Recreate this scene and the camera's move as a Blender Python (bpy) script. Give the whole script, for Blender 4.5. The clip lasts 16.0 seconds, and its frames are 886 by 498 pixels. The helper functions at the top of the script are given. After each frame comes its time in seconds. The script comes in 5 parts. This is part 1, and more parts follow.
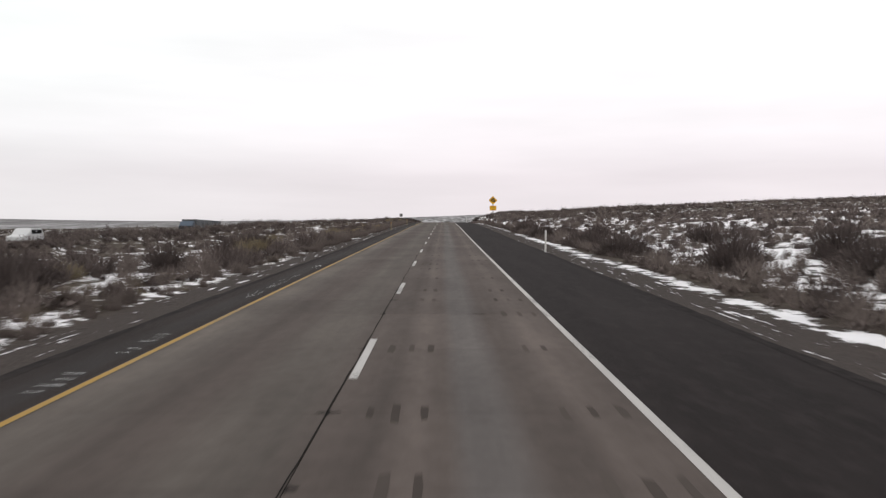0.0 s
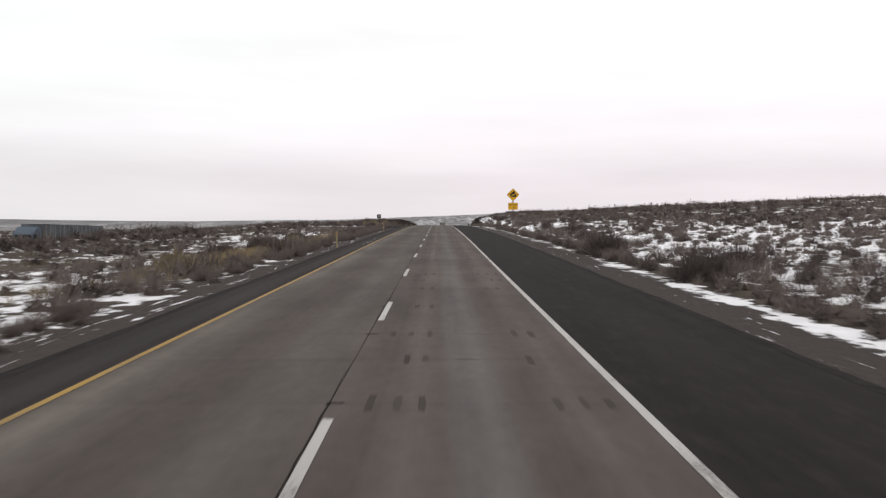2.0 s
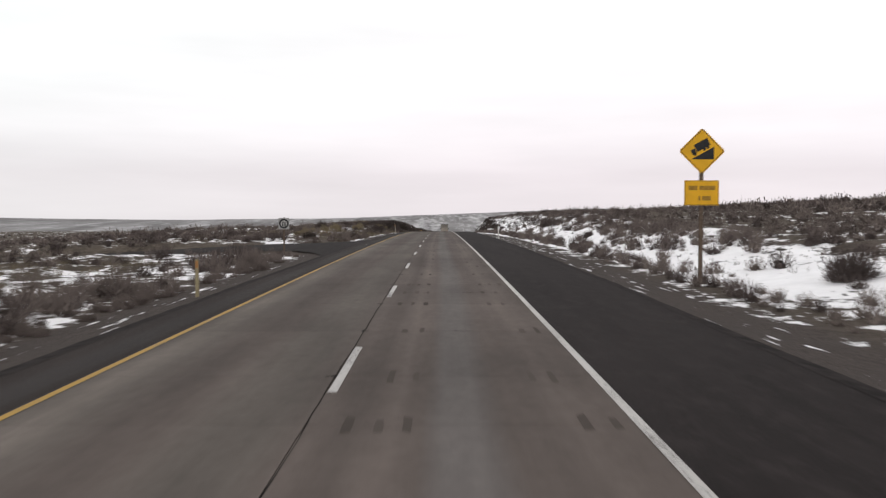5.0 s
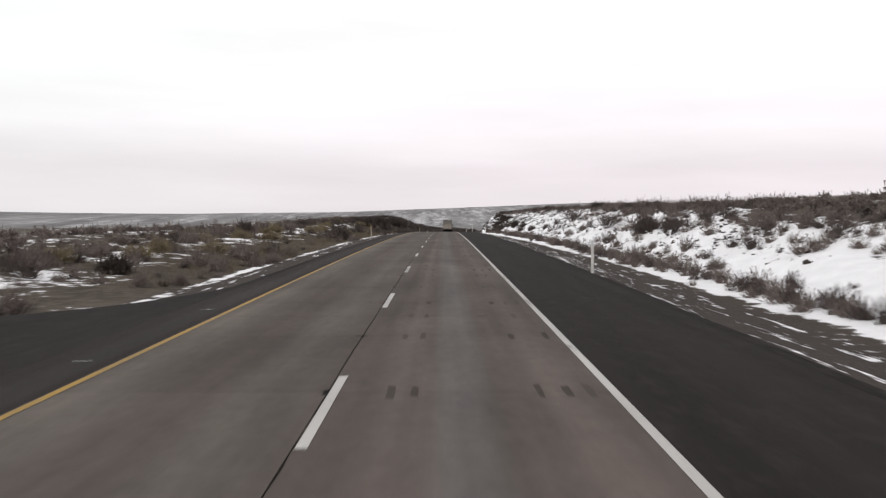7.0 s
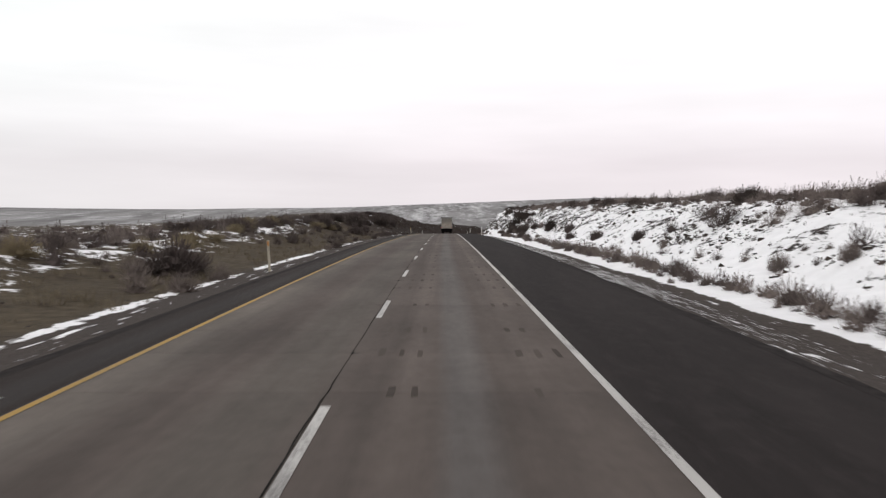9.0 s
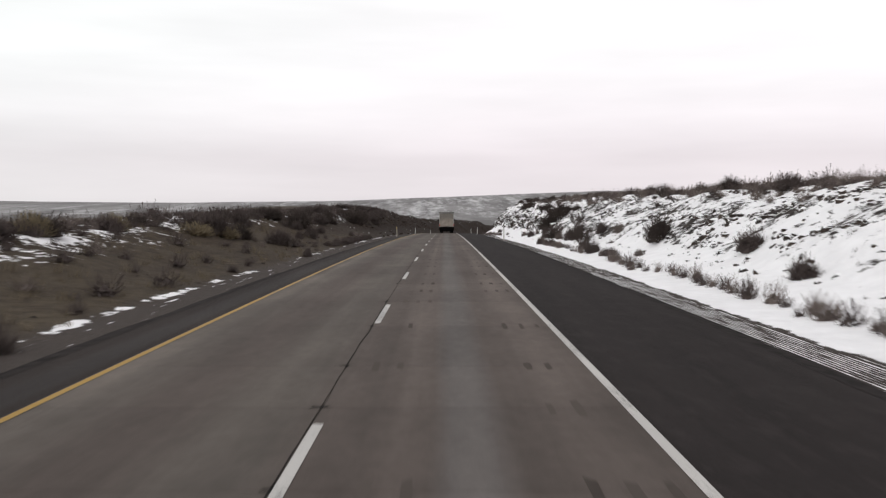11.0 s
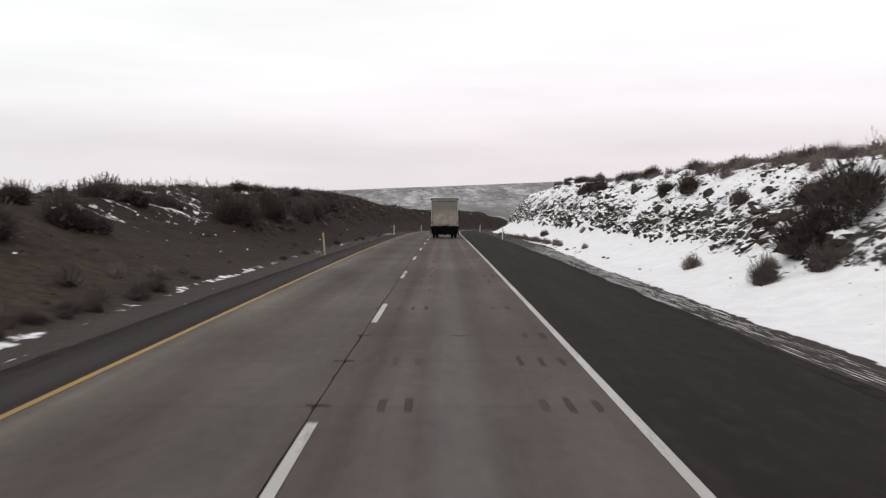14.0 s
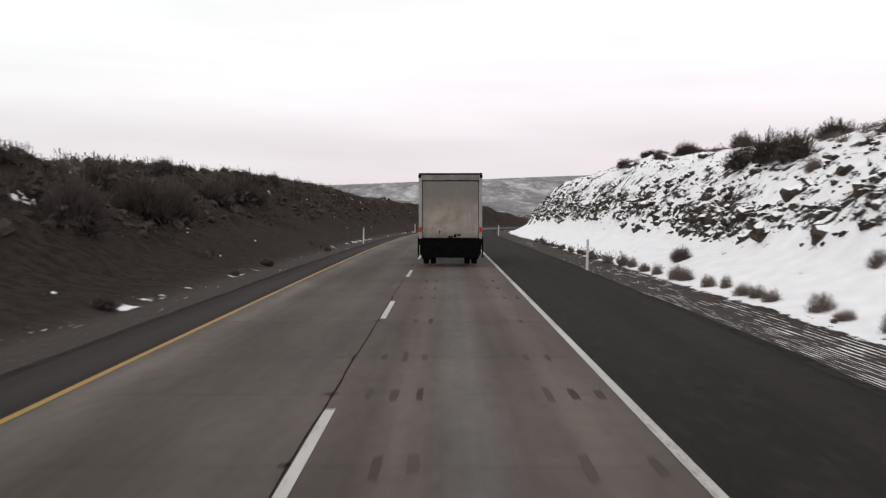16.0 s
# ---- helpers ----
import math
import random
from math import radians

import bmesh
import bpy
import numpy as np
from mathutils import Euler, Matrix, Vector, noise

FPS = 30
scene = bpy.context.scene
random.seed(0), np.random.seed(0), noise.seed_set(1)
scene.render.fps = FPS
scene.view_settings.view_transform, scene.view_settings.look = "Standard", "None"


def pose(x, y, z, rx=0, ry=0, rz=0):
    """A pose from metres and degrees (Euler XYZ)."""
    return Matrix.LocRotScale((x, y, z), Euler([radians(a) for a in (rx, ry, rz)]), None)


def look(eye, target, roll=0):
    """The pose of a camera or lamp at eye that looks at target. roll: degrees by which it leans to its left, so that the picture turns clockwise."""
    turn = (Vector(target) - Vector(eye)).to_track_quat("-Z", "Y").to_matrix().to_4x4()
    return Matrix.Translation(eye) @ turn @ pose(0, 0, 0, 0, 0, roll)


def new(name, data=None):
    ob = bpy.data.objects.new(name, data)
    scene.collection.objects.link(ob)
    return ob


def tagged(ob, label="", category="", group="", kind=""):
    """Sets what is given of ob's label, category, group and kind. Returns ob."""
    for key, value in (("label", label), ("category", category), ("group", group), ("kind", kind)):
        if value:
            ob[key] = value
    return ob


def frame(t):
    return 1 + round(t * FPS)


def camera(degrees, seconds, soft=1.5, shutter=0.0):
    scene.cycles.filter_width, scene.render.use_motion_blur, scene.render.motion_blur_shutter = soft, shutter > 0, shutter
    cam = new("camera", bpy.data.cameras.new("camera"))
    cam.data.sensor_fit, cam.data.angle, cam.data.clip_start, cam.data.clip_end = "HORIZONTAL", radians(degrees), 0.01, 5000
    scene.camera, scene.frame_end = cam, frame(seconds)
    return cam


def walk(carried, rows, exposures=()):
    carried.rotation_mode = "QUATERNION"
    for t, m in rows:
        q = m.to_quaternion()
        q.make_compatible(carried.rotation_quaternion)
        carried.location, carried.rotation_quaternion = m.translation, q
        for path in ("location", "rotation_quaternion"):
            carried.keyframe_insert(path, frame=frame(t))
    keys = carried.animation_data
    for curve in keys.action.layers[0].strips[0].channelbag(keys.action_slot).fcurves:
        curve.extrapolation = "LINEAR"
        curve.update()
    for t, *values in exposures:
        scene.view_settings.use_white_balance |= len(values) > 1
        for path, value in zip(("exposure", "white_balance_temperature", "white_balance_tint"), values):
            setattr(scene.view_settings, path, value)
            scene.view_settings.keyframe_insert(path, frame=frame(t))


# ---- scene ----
cam = camera(55.76, 16.0, soft=1.3, shutter=0.2)

# seconds, x, y, z, tilt, heading
ROWS = (
    (0, -0.01, -0.42, 2.346, 87.99, -0.16),
    (0.5, 0.00, 13.95, 2.483, 87.99, -0.19),
    (1, 0.01, 27.50, 2.613, 87.99, -0.25),
    (1.5, 0.05, 41.88, 2.752, 87.98, -0.36),
    (2, 0.11, 54.30, 2.873, 87.98, -0.49),
    (2.5, 0.20, 68.67, 3.016, 87.98, -0.55),
    (3, 0.32, 82.05, 3.155, 87.97, -0.62),
    (3.5, 0.39, 94.94, 3.290, 87.97, -0.59),
    (4, 0.48, 108.21, 3.433, 87.96, -0.52),
    (4.5, 0.55, 121.40, 3.572, 87.94, -0.47),
    (5, 0.61, 134.48, 3.701, 87.87, -0.39),
    (5.5, 0.65, 147.44, 3.812, 87.78, -0.31),
    (6, 0.69, 160.27, 3.898, 87.65, -0.26),
    (6.5, 0.71, 173.04, 3.956, 87.52, -0.20),
    (7, 0.73, 185.93, 3.991, 87.45, -0.24),
    (7.5, 0.76, 198.55, 4.006, 87.36, -0.28),
    (8, 0.80, 211.16, 4.002, 87.30, -0.33),
    (8.5, 0.85, 224.39, 3.978, 87.22, -0.39),
    (9, 0.89, 236.50, 3.939, 87.14, -0.39),
    (9.5, 0.94, 248.75, 3.880, 87.05, -0.41),
    (10, 1.01, 261.15, 3.796, 86.94, -0.44),
    (10.5, 1.07, 273.60, 3.687, 86.82, -0.47),
    (11, 1.15, 286.10, 3.550, 86.70, -0.51),
    (11.5, 1.24, 298.53, 3.387, 86.58, -0.54),
    (12, 1.34, 310.70, 3.201, 86.47, -0.59),
    (12.5, 1.46, 321.97, 3.008, 86.38, -0.65),
    (13, 1.58, 334.13, 2.775, 86.27, -0.69),
    (13.5, 1.74, 347.05, 2.500, 86.12, -0.75),
    (14, 1.90, 359.24, 2.215, 86.00, -0.78),
    (14.5, 2.04, 371.29, 1.915, 85.93, -0.76),
    (15, 2.19, 384.14, 1.575, 85.85, -0.76),
    (15.5, 2.31, 395.42, 1.257, 85.75, -0.76),
    (16, 2.42, 407.39, 0.903, 85.65, -0.75),
)
walk(cam, [(t, pose(x, y, z, tilt, 0, turn)) for t, x, y, z, tilt, turn in ROWS], ((0, 0.12), (8, 0.13), (12.5, 0.07), (16, 0.12)))

# ---- world and light: a bright, even overcast ----
world = bpy.data.worlds.new("overcast")
scene.world = world
world.use_nodes = True
wn, wl = world.node_tree.nodes, world.node_tree.links
wn.clear()


def wnode(kind, **values):
    n = wn.new(kind)
    for key, value in values.items():
        n.inputs[key].default_value = value
    return n


w_co = wnode("ShaderNodeTexCoord")
w_sep = wnode("ShaderNodeSeparateXYZ")
wl.new(w_co.outputs["Generated"], w_sep.inputs[0])
w_ramp = wnode("ShaderNodeValToRGB")
els = w_ramp.color_ramp.elements
els[0].position, els[0].color = 0.0, (0.82, 0.76, 0.785, 1)
els[1].position, els[1].color = 1.0, (0.68, 0.67, 0.68, 1)
for at, tone in ((0.05, (0.82, 0.755, 0.785)), (0.10, (0.95, 0.90, 0.93)), (0.16, (0.99, 0.965, 0.985)), (0.28, (1.02, 1.01, 1.02)), (0.45, (0.84, 0.83, 0.84))):
    e = els.new(at)
    e.color = (*tone, 1)
wl.new(w_sep.outputs["Z"], w_ramp.inputs[0])
w_map = wnode("ShaderNodeMapping", Scale=(2.0, 2.0, 14.0))
wl.new(w_co.outputs["Generated"], w_map.inputs[0])
w_noise = wnode("ShaderNodeTexNoise", Scale=1.6, Detail=4.0, Roughness=0.5)
wl.new(w_map.outputs[0], w_noise.inputs[0])
w_cloud = wnode("ShaderNodeMapRange", **{"From Min": 0.3, "From Max": 0.7, "To Min": 0.94, "To Max": 1.05})
wl.new(w_noise.outputs[0], w_cloud.inputs[0])
w_mul = wn.new("ShaderNodeVectorMath")
w_mul.operation = "SCALE"
wl.new(w_ramp.outputs[0], w_mul.inputs[0])
wl.new(w_cloud.outputs[0], w_mul.inputs["Scale"])
w_side = wnode("ShaderNodeMapRange", **{"From Min": -0.45, "From Max": 0.05, "To Min": 1.0, "To Max": 0.0})
wl.new(w_sep.outputs["X"], w_side.inputs[0])
w_cool = wn.new("ShaderNodeMix")
w_cool.data_type, w_cool.blend_type = "RGBA", "MULTIPLY"
w_cool.inputs[7].default_value = (0.965, 1.005, 0.985, 1)
wl.new(w_side.outputs[0], w_cool.inputs[0])
wl.new(w_mul.outputs[0], w_cool.inputs[6])
w_sky = wn.new("ShaderNodeTexSky")
w_sky.sky_type, w_sky.sun_disc = "NISHITA", False
w_sky.sun_elevation, w_sky.sun_rotation = radians(43), radians(233)
w_grey = wnode("ShaderNodeHueSaturation", Saturation=0.1, Value=0.10)
wl.new(w_sky.outputs[0], w_grey.inputs["Color"])
w_mix = wn.new("ShaderNodeMix")
w_mix.data_type = "RGBA"
w_mix.inputs[0].default_value = 0.93
wl.new(w_grey.outputs[0], w_mix.inputs[6])
wl.new(w_cool.outputs[2], w_mix.inputs[7])
w_bg = wnode("ShaderNodeBackground", Strength=1.0)
wl.new(w_mix.outputs[2], w_bg.inputs[0])
w_out = wnode("ShaderNodeOutputWorld")
wl.new(w_bg.outputs[0], w_out.inputs[0])

sun = new("sun", bpy.data.lights.new("sun", "SUN"))
sun.data.energy, sun.data.angle, sun.data.color = 0.6, radians(40), (1.0, 0.965, 0.94)
sun.matrix_world = look((0, 0, 100), (55, 42, 35))

# ---- the line of the road: heading and grade every 50 m ----
KNOTS = np.arange(-50, 801, 50.0)
HEAD = np.radians([0.19, 0.0, -0.2, -0.29, -0.15, -0.13, -0.29, -0.45, -0.64, -0.76, -0.96, -1.8, -4.4, -8.4, -13.3, -18.8, -24.6, -30.4])
GRADE = np.array([0.0092, 0.0095, 0.0097, 0.0108, 0.0076, 0.0002, -0.0058, -0.0145, -0.0227, -0.0294, -0.0355, -0.0418, -0.0445, -0.0452, -0.0451, -0.0449, -0.0446, -0.0444])
STEP = 0.5
SG = np.arange(-250, 900, STEP)
RH = np.interp(SG, KNOTS, HEAD)
zero = int(250 / STEP)
RX, RY, RZ = (np.cumsum(q) * STEP for q in (-np.sin(RH), np.cos(RH), np.interp(SG, KNOTS, GRADE)))
RX, RY, RZ = RX - RX[zero], RY - RY[zero], RZ - RZ[zero]


def road_at(s, d=0.0, up=0.0):
    """World points at s metres along the road and d metres to the right of the driven lane's middle."""
    s = np.asarray(s, float)
    h = np.interp(s, SG, RH)
    return np.stack([np.interp(s, SG, RX) + d * np.cos(h), np.interp(s, SG, RY) + d * np.sin(h), np.interp(s, SG, RZ) + up + 0 * h], -1)


def road_of(x, y):
    """The (s, d) of world points near the road."""
    s = np.interp(y, RY, SG)
    for _ in range(8):
        h = np.interp(s, SG, RH)
        px, py = np.interp(s, SG, RX), np.interp(s, SG, RY)
        s = np.clip(s + 0.8 * (-(x - px) * np.sin(h) + (y - py) * np.cos(h)), -240, 890)
    h = np.interp(s, SG, RH)
    px, py = np.interp(s, SG, RX), np.interp(s, SG, RY)
    return s, (x - px) * np.cos(h) + (y - py) * np.sin(h)


def road_pose(s, d, up=0.0, turn=0.0):
    x, y, z = road_at(s, d, up)
    return pose(float(x), float(y), float(z), 0, 0, math.degrees(float(np.interp(s, SG, RH))) + turn)


# ---- numeric noise for the land ----
LATTICE = np.random.RandomState(7).rand(256, 256)


def vnoise(x, y, size, shift=0):
    """Smooth value noise in -1 .. 1."""
    x, y = np.asarray(x, float) / size + 37.3 * shift, np.asarray(y, float) / size + 11.7 * shift
    i, j = np.floor(x).astype(int), np.floor(y).astype(int)
    u, v = x - i, y - j
    u, v = u * u * (3 - 2 * u), v * v * (3 - 2 * v)
    g = lambda a, b: LATTICE[(i + a) % 256, (j + b) % 256]
    return 2 * ((g(0, 0) * (1 - u) + g(1, 0) * u) * (1 - v) + (g(0, 1) * (1 - u) + g(1, 1) * u) * v) - 1


def smooth(a, b, x):
    t = np.clip((x - a) / (b - a), 0, 1)
    return t * t * (3 - 2 * t)


# natural height of the land 20 m to each side of the road
LEFT_S, LEFT_Z = (-250, 0, 100, 200, 300, 400, 450, 500, 550, 640, 680, 720, 760, 900), (-1.6, -0.4, 0.3, 1.5, 2.4, 2.25, 2.35, 2.1, 0.0, -4.6, -5.0, -7.0, -12.5, -32)
RIGHT_S, RIGHT_Z = (-250, 0, 100, 150, 225, 280, 400, 500, 560, 640, 720, 900), (0.2, 0.3, 1.0, 1.9, 3.9, 4.5, 4.0, 3.3, 1.2, -5.0, -12, -30)
CROSS_A, CROSS_B = 188.7, 204.2


def crossover(s, d):
    """1 on the paved median crossover."""
    flare = 9.0 * np.exp(-np.maximum(-d - 6.2, 0) / 1.6)
    return smooth(CROSS_A - flare - 1.5, CROSS_A - flare, s) * (1 - smooth(CROSS_B + flare, CROSS_B + flare + 1.5, s)) * smooth(-48, -44, d) * (d < -5.5)


def far_land(x, y):
    """Valley floor and the plateau beyond."""
    r = np.hypot(x, y)
    side = x / np.maximum(r, 1)
    valley = -48 * smooth(500, 1500, y) * smooth(-0.75, -0.25, side + 0 * y) - 18 * smooth(250, 1500, r) * smooth(0.1, -0.3, side)
    rim = smooth(2300, 4200, r + 250 * vnoise(x, y, 900, 3))
    top = np.interp(side, (-1, -0.55, -0.38, -0.28, -0.12, 0, 0.18, 0.6, 1), (18, 12, -4, -8, 0, 20, 48, 40, 40))
    low = valley + (16 * vnoise(x, y, 420, 1) + 9 * np.abs(vnoise(x, y, 170, 2)) + 4 * vnoise(x, y, 70, 15)) * smooth(700, 1600, r)
    return low * (1 - rim) + (top + 3 * vnoise(x, y, 500, 4)) * rim


def far_lane_height(y):
    """Height of the opposite carriageway, sunk behind the median."""
    return np.interp(y, (40, 90, 160, 240), (-0.2, -0.35, -1.75, -2.05))


def far_lane(x, y):
    """1 on the bed of the opposite carriageway."""
    return (1 - smooth(6, 11, np.abs(x + 44))) * smooth(52, 64, y) * (1 - smooth(214, 230, y))


def land(x, y, fine=True):
    s, d = road_of(x, y)
    zr = np.interp(s, SG, RZ)
    a = np.abs(d)
    left = np.interp(s, LEFT_S, LEFT_Z) + np.interp(a, (20, 40, 90, 300), (0, -0.6, -4.0, -6.0))
    right = np.interp(s, RIGHT_S, RIGHT_Z) + 0.042 * (np.minimum(a, 420) - 20)
    nat = np.where(d < 0, left, right)
    rough = smooth(9, 16, a)
    nat = nat + 0.5 * vnoise(x, y, 23, 5) * smooth(14, 40, a)
    up_r = np.interp(d, (7.6, 9.5, 12.2, 13.5, 16.5, 19, 23), (0, 0.04, 0.20, 0.46, 0.84, 0.97, 1.0))
    up_l = np.interp(-d, (8.2, 10.5, 13.5, 17, 20, 24), (0, 0.13, 0.42, 0.80, 0.96, 1.0))
    edge = np.where(d < 0, np.interp(-d, (5.9, 6.4, 8.2), (-0.16, -0.10, -0.22)), np.interp(d, (5.4, 6.0, 7.6, 8.6), (-0.16, -0.10, -0.32, -0.36)))
    f = np.where(d < 0, up_l, up_r)
    near = zr + edge * (1 - f) + (nat - zr) * f
    cut = np.clip(np.abs(nat - zr) / 5, 0, 1) * smooth(0.1, 0.4, f) * (1 - smooth(0.95, 1.0, f))
    near = near + cut * (0.35 * vnoise(x, y, 3.1, 6) + 0.45 * vnoise(x, y, 7.0, 7))
    # broken ledges of rock, dipping along the cut
    ledges = smooth(390, 430, s) * smooth(11.5, 13.5, a) * (1 - smooth(17.5, 20, a))
    near = near + ledges * (0.5 * np.abs(vnoise(x + 0.6 * y, 3.0 * near + 0.35 * y, 1.9, 13)) - 0.2 + 0.22 * vnoise(x, y, 0.8, 14))
    if fine:
        near = near + rough * (0.15 * vnoise(x, y, 2.2, 8) + 0.09 * vnoise(x, y, 0.9, 9))
    near = np.where(a < 5.9, zr - 0.35, near)
    c = crossover(s, d)
    near = near * (1 - c) + (zr - 0.06 - 1.3 * smooth(7, 40, a)) * c
    bed = far_lane(x, y)
    near = near * (1 - bed) + np.minimum(near, far_lane_height(y) - 0.2) * bed
    near = near + 0.75 * np.exp(-((x + 32.5) / 2.6) ** 2) * smooth(48, 62, y) * (1 - smooth(164, 180, y))
    out = np.clip(smooth(220, 520, a) + smooth(690, 860, s) * smooth(15, 60, a) + smooth(860, 1100, y), 0, 1)
    wide = far_land(x, y) + np.where(d < 0, -1.0, 16.0) * (1 - smooth(900, 2200, np.hypot(x, y)))
    return near * (1 - out) + wide * out, s, d


# ---- materials ----
class Mat:
    """A small builder for node materials."""

    def __init__(self, name, rough=0.9, metal=0.0):
        self.m = bpy.data.materials.new(name)
        self.m.use_nodes = True
        self.t = self.m.node_tree
        self.n, self.l = self.t.nodes, self.t.links
        self.b = self.n["Principled BSDF"]
        self.b.inputs["Roughness"].default_value, self.b.inputs["Metallic"].default_value = rough, metal
        self.b.inputs["Specular IOR Level"].default_value = 0.25
        self.co = self.n.new("ShaderNodeTexCoord").outputs["Object"]

    def plug(self, value, socket):
        if isinstance(value, (int, float)):
            socket.default_value = value
        elif isinstance(value, tuple):
            socket.default_value = value if len(value) == 4 or len(socket.default_value) == 3 else (*value, 1)
        else:
            self.l.new(value, socket)

    def noise(self, size, stretch=(1, 1, 1), detail=4.0, rough=0.55):
        m = self.n.new("ShaderNodeMapping")
        m.inputs["Scale"].default_value = tuple(q / size for q in stretch)
        self.l.new(self.co, m.inputs[0])
        t = self.n.new("ShaderNodeTexNoise")
        t.inputs["Scale"].default_value, t.inputs["Detail"].default_value, t.inputs["Roughness"].default_value = 1.0, detail, rough
        self.l.new(m.outputs[0], t.inputs[0])
        return t.outputs[0]

    def span(self, value, a, b, to_a=0.0, to_b=1.0):
        r = self.n.new("ShaderNodeMapRange")
        self.plug(value, r.inputs[0])
        for k, v in zip((1, 2, 3, 4), (a, b, to_a, to_b)):
            self.plug(v, r.inputs[k])
        return r.outputs[0]

    def math(self, op, a, b=0.0):
        r = self.n.new("ShaderNodeMath")
        r.operation = op
        self.plug(a, r.inputs[0]), self.plug(b, r.inputs[1])
        return r.outputs[0]

    def mix(self, fac, a, b):
        r = self.n.new("ShaderNodeMix")
        r.data_type = "RGBA"
        self.plug(fac, r.inputs[0]), self.plug(a, r.inputs[6]), self.plug(b, r.inputs[7])
        return r.outputs[2]

    def attribute(self, name):
        r = self.n.new("ShaderNodeAttribute")
        r.attribute_name = name
        return r.outputs["Fac"]

    def island(self):
        return self.n.new("ShaderNodeNewGeometry").outputs["Random Per Island"]

    def per_object(self):
        return self.n.new("ShaderNodeObjectInfo").outputs["Random"]

    def normal_z(self):
        r = self.n.new("ShaderNodeSeparateXYZ")
        self.l.new(self.n.new("ShaderNodeNewGeometry").outputs["Normal"], r.inputs[0])
        return r.outputs["Z"]

    def bump(self, height, distance=0.02, strength=0.6):
        r = self.n.new("ShaderNodeBump")
        r.inputs["Distance"].default_value, r.inputs["Strength"].default_value = distance, strength
        self.plug(height, r.inputs["Height"])
        self.l.new(r.outputs[0], self.b.inputs["Normal"])

    def done(self, colour):
        self.plug(colour, self.b.inputs["Base Color"])
        return self.m


def plain(name, colour, rough=0.6, metal=0.0, vary=0.25, size=0.15):
    k = Mat(name, rough, metal)
    dark = tuple(q * (1 - vary) for q in colour)
    light = tuple(min(1, q * (1 + vary)) for q in colour)
    k.b.inputs["Specular IOR Level"].default_value = 0.05 if rough >= 0.9 else 0.25
    return k.done(k.mix(k.span(k.noise(size), 0.35, 0.65), dark, light))


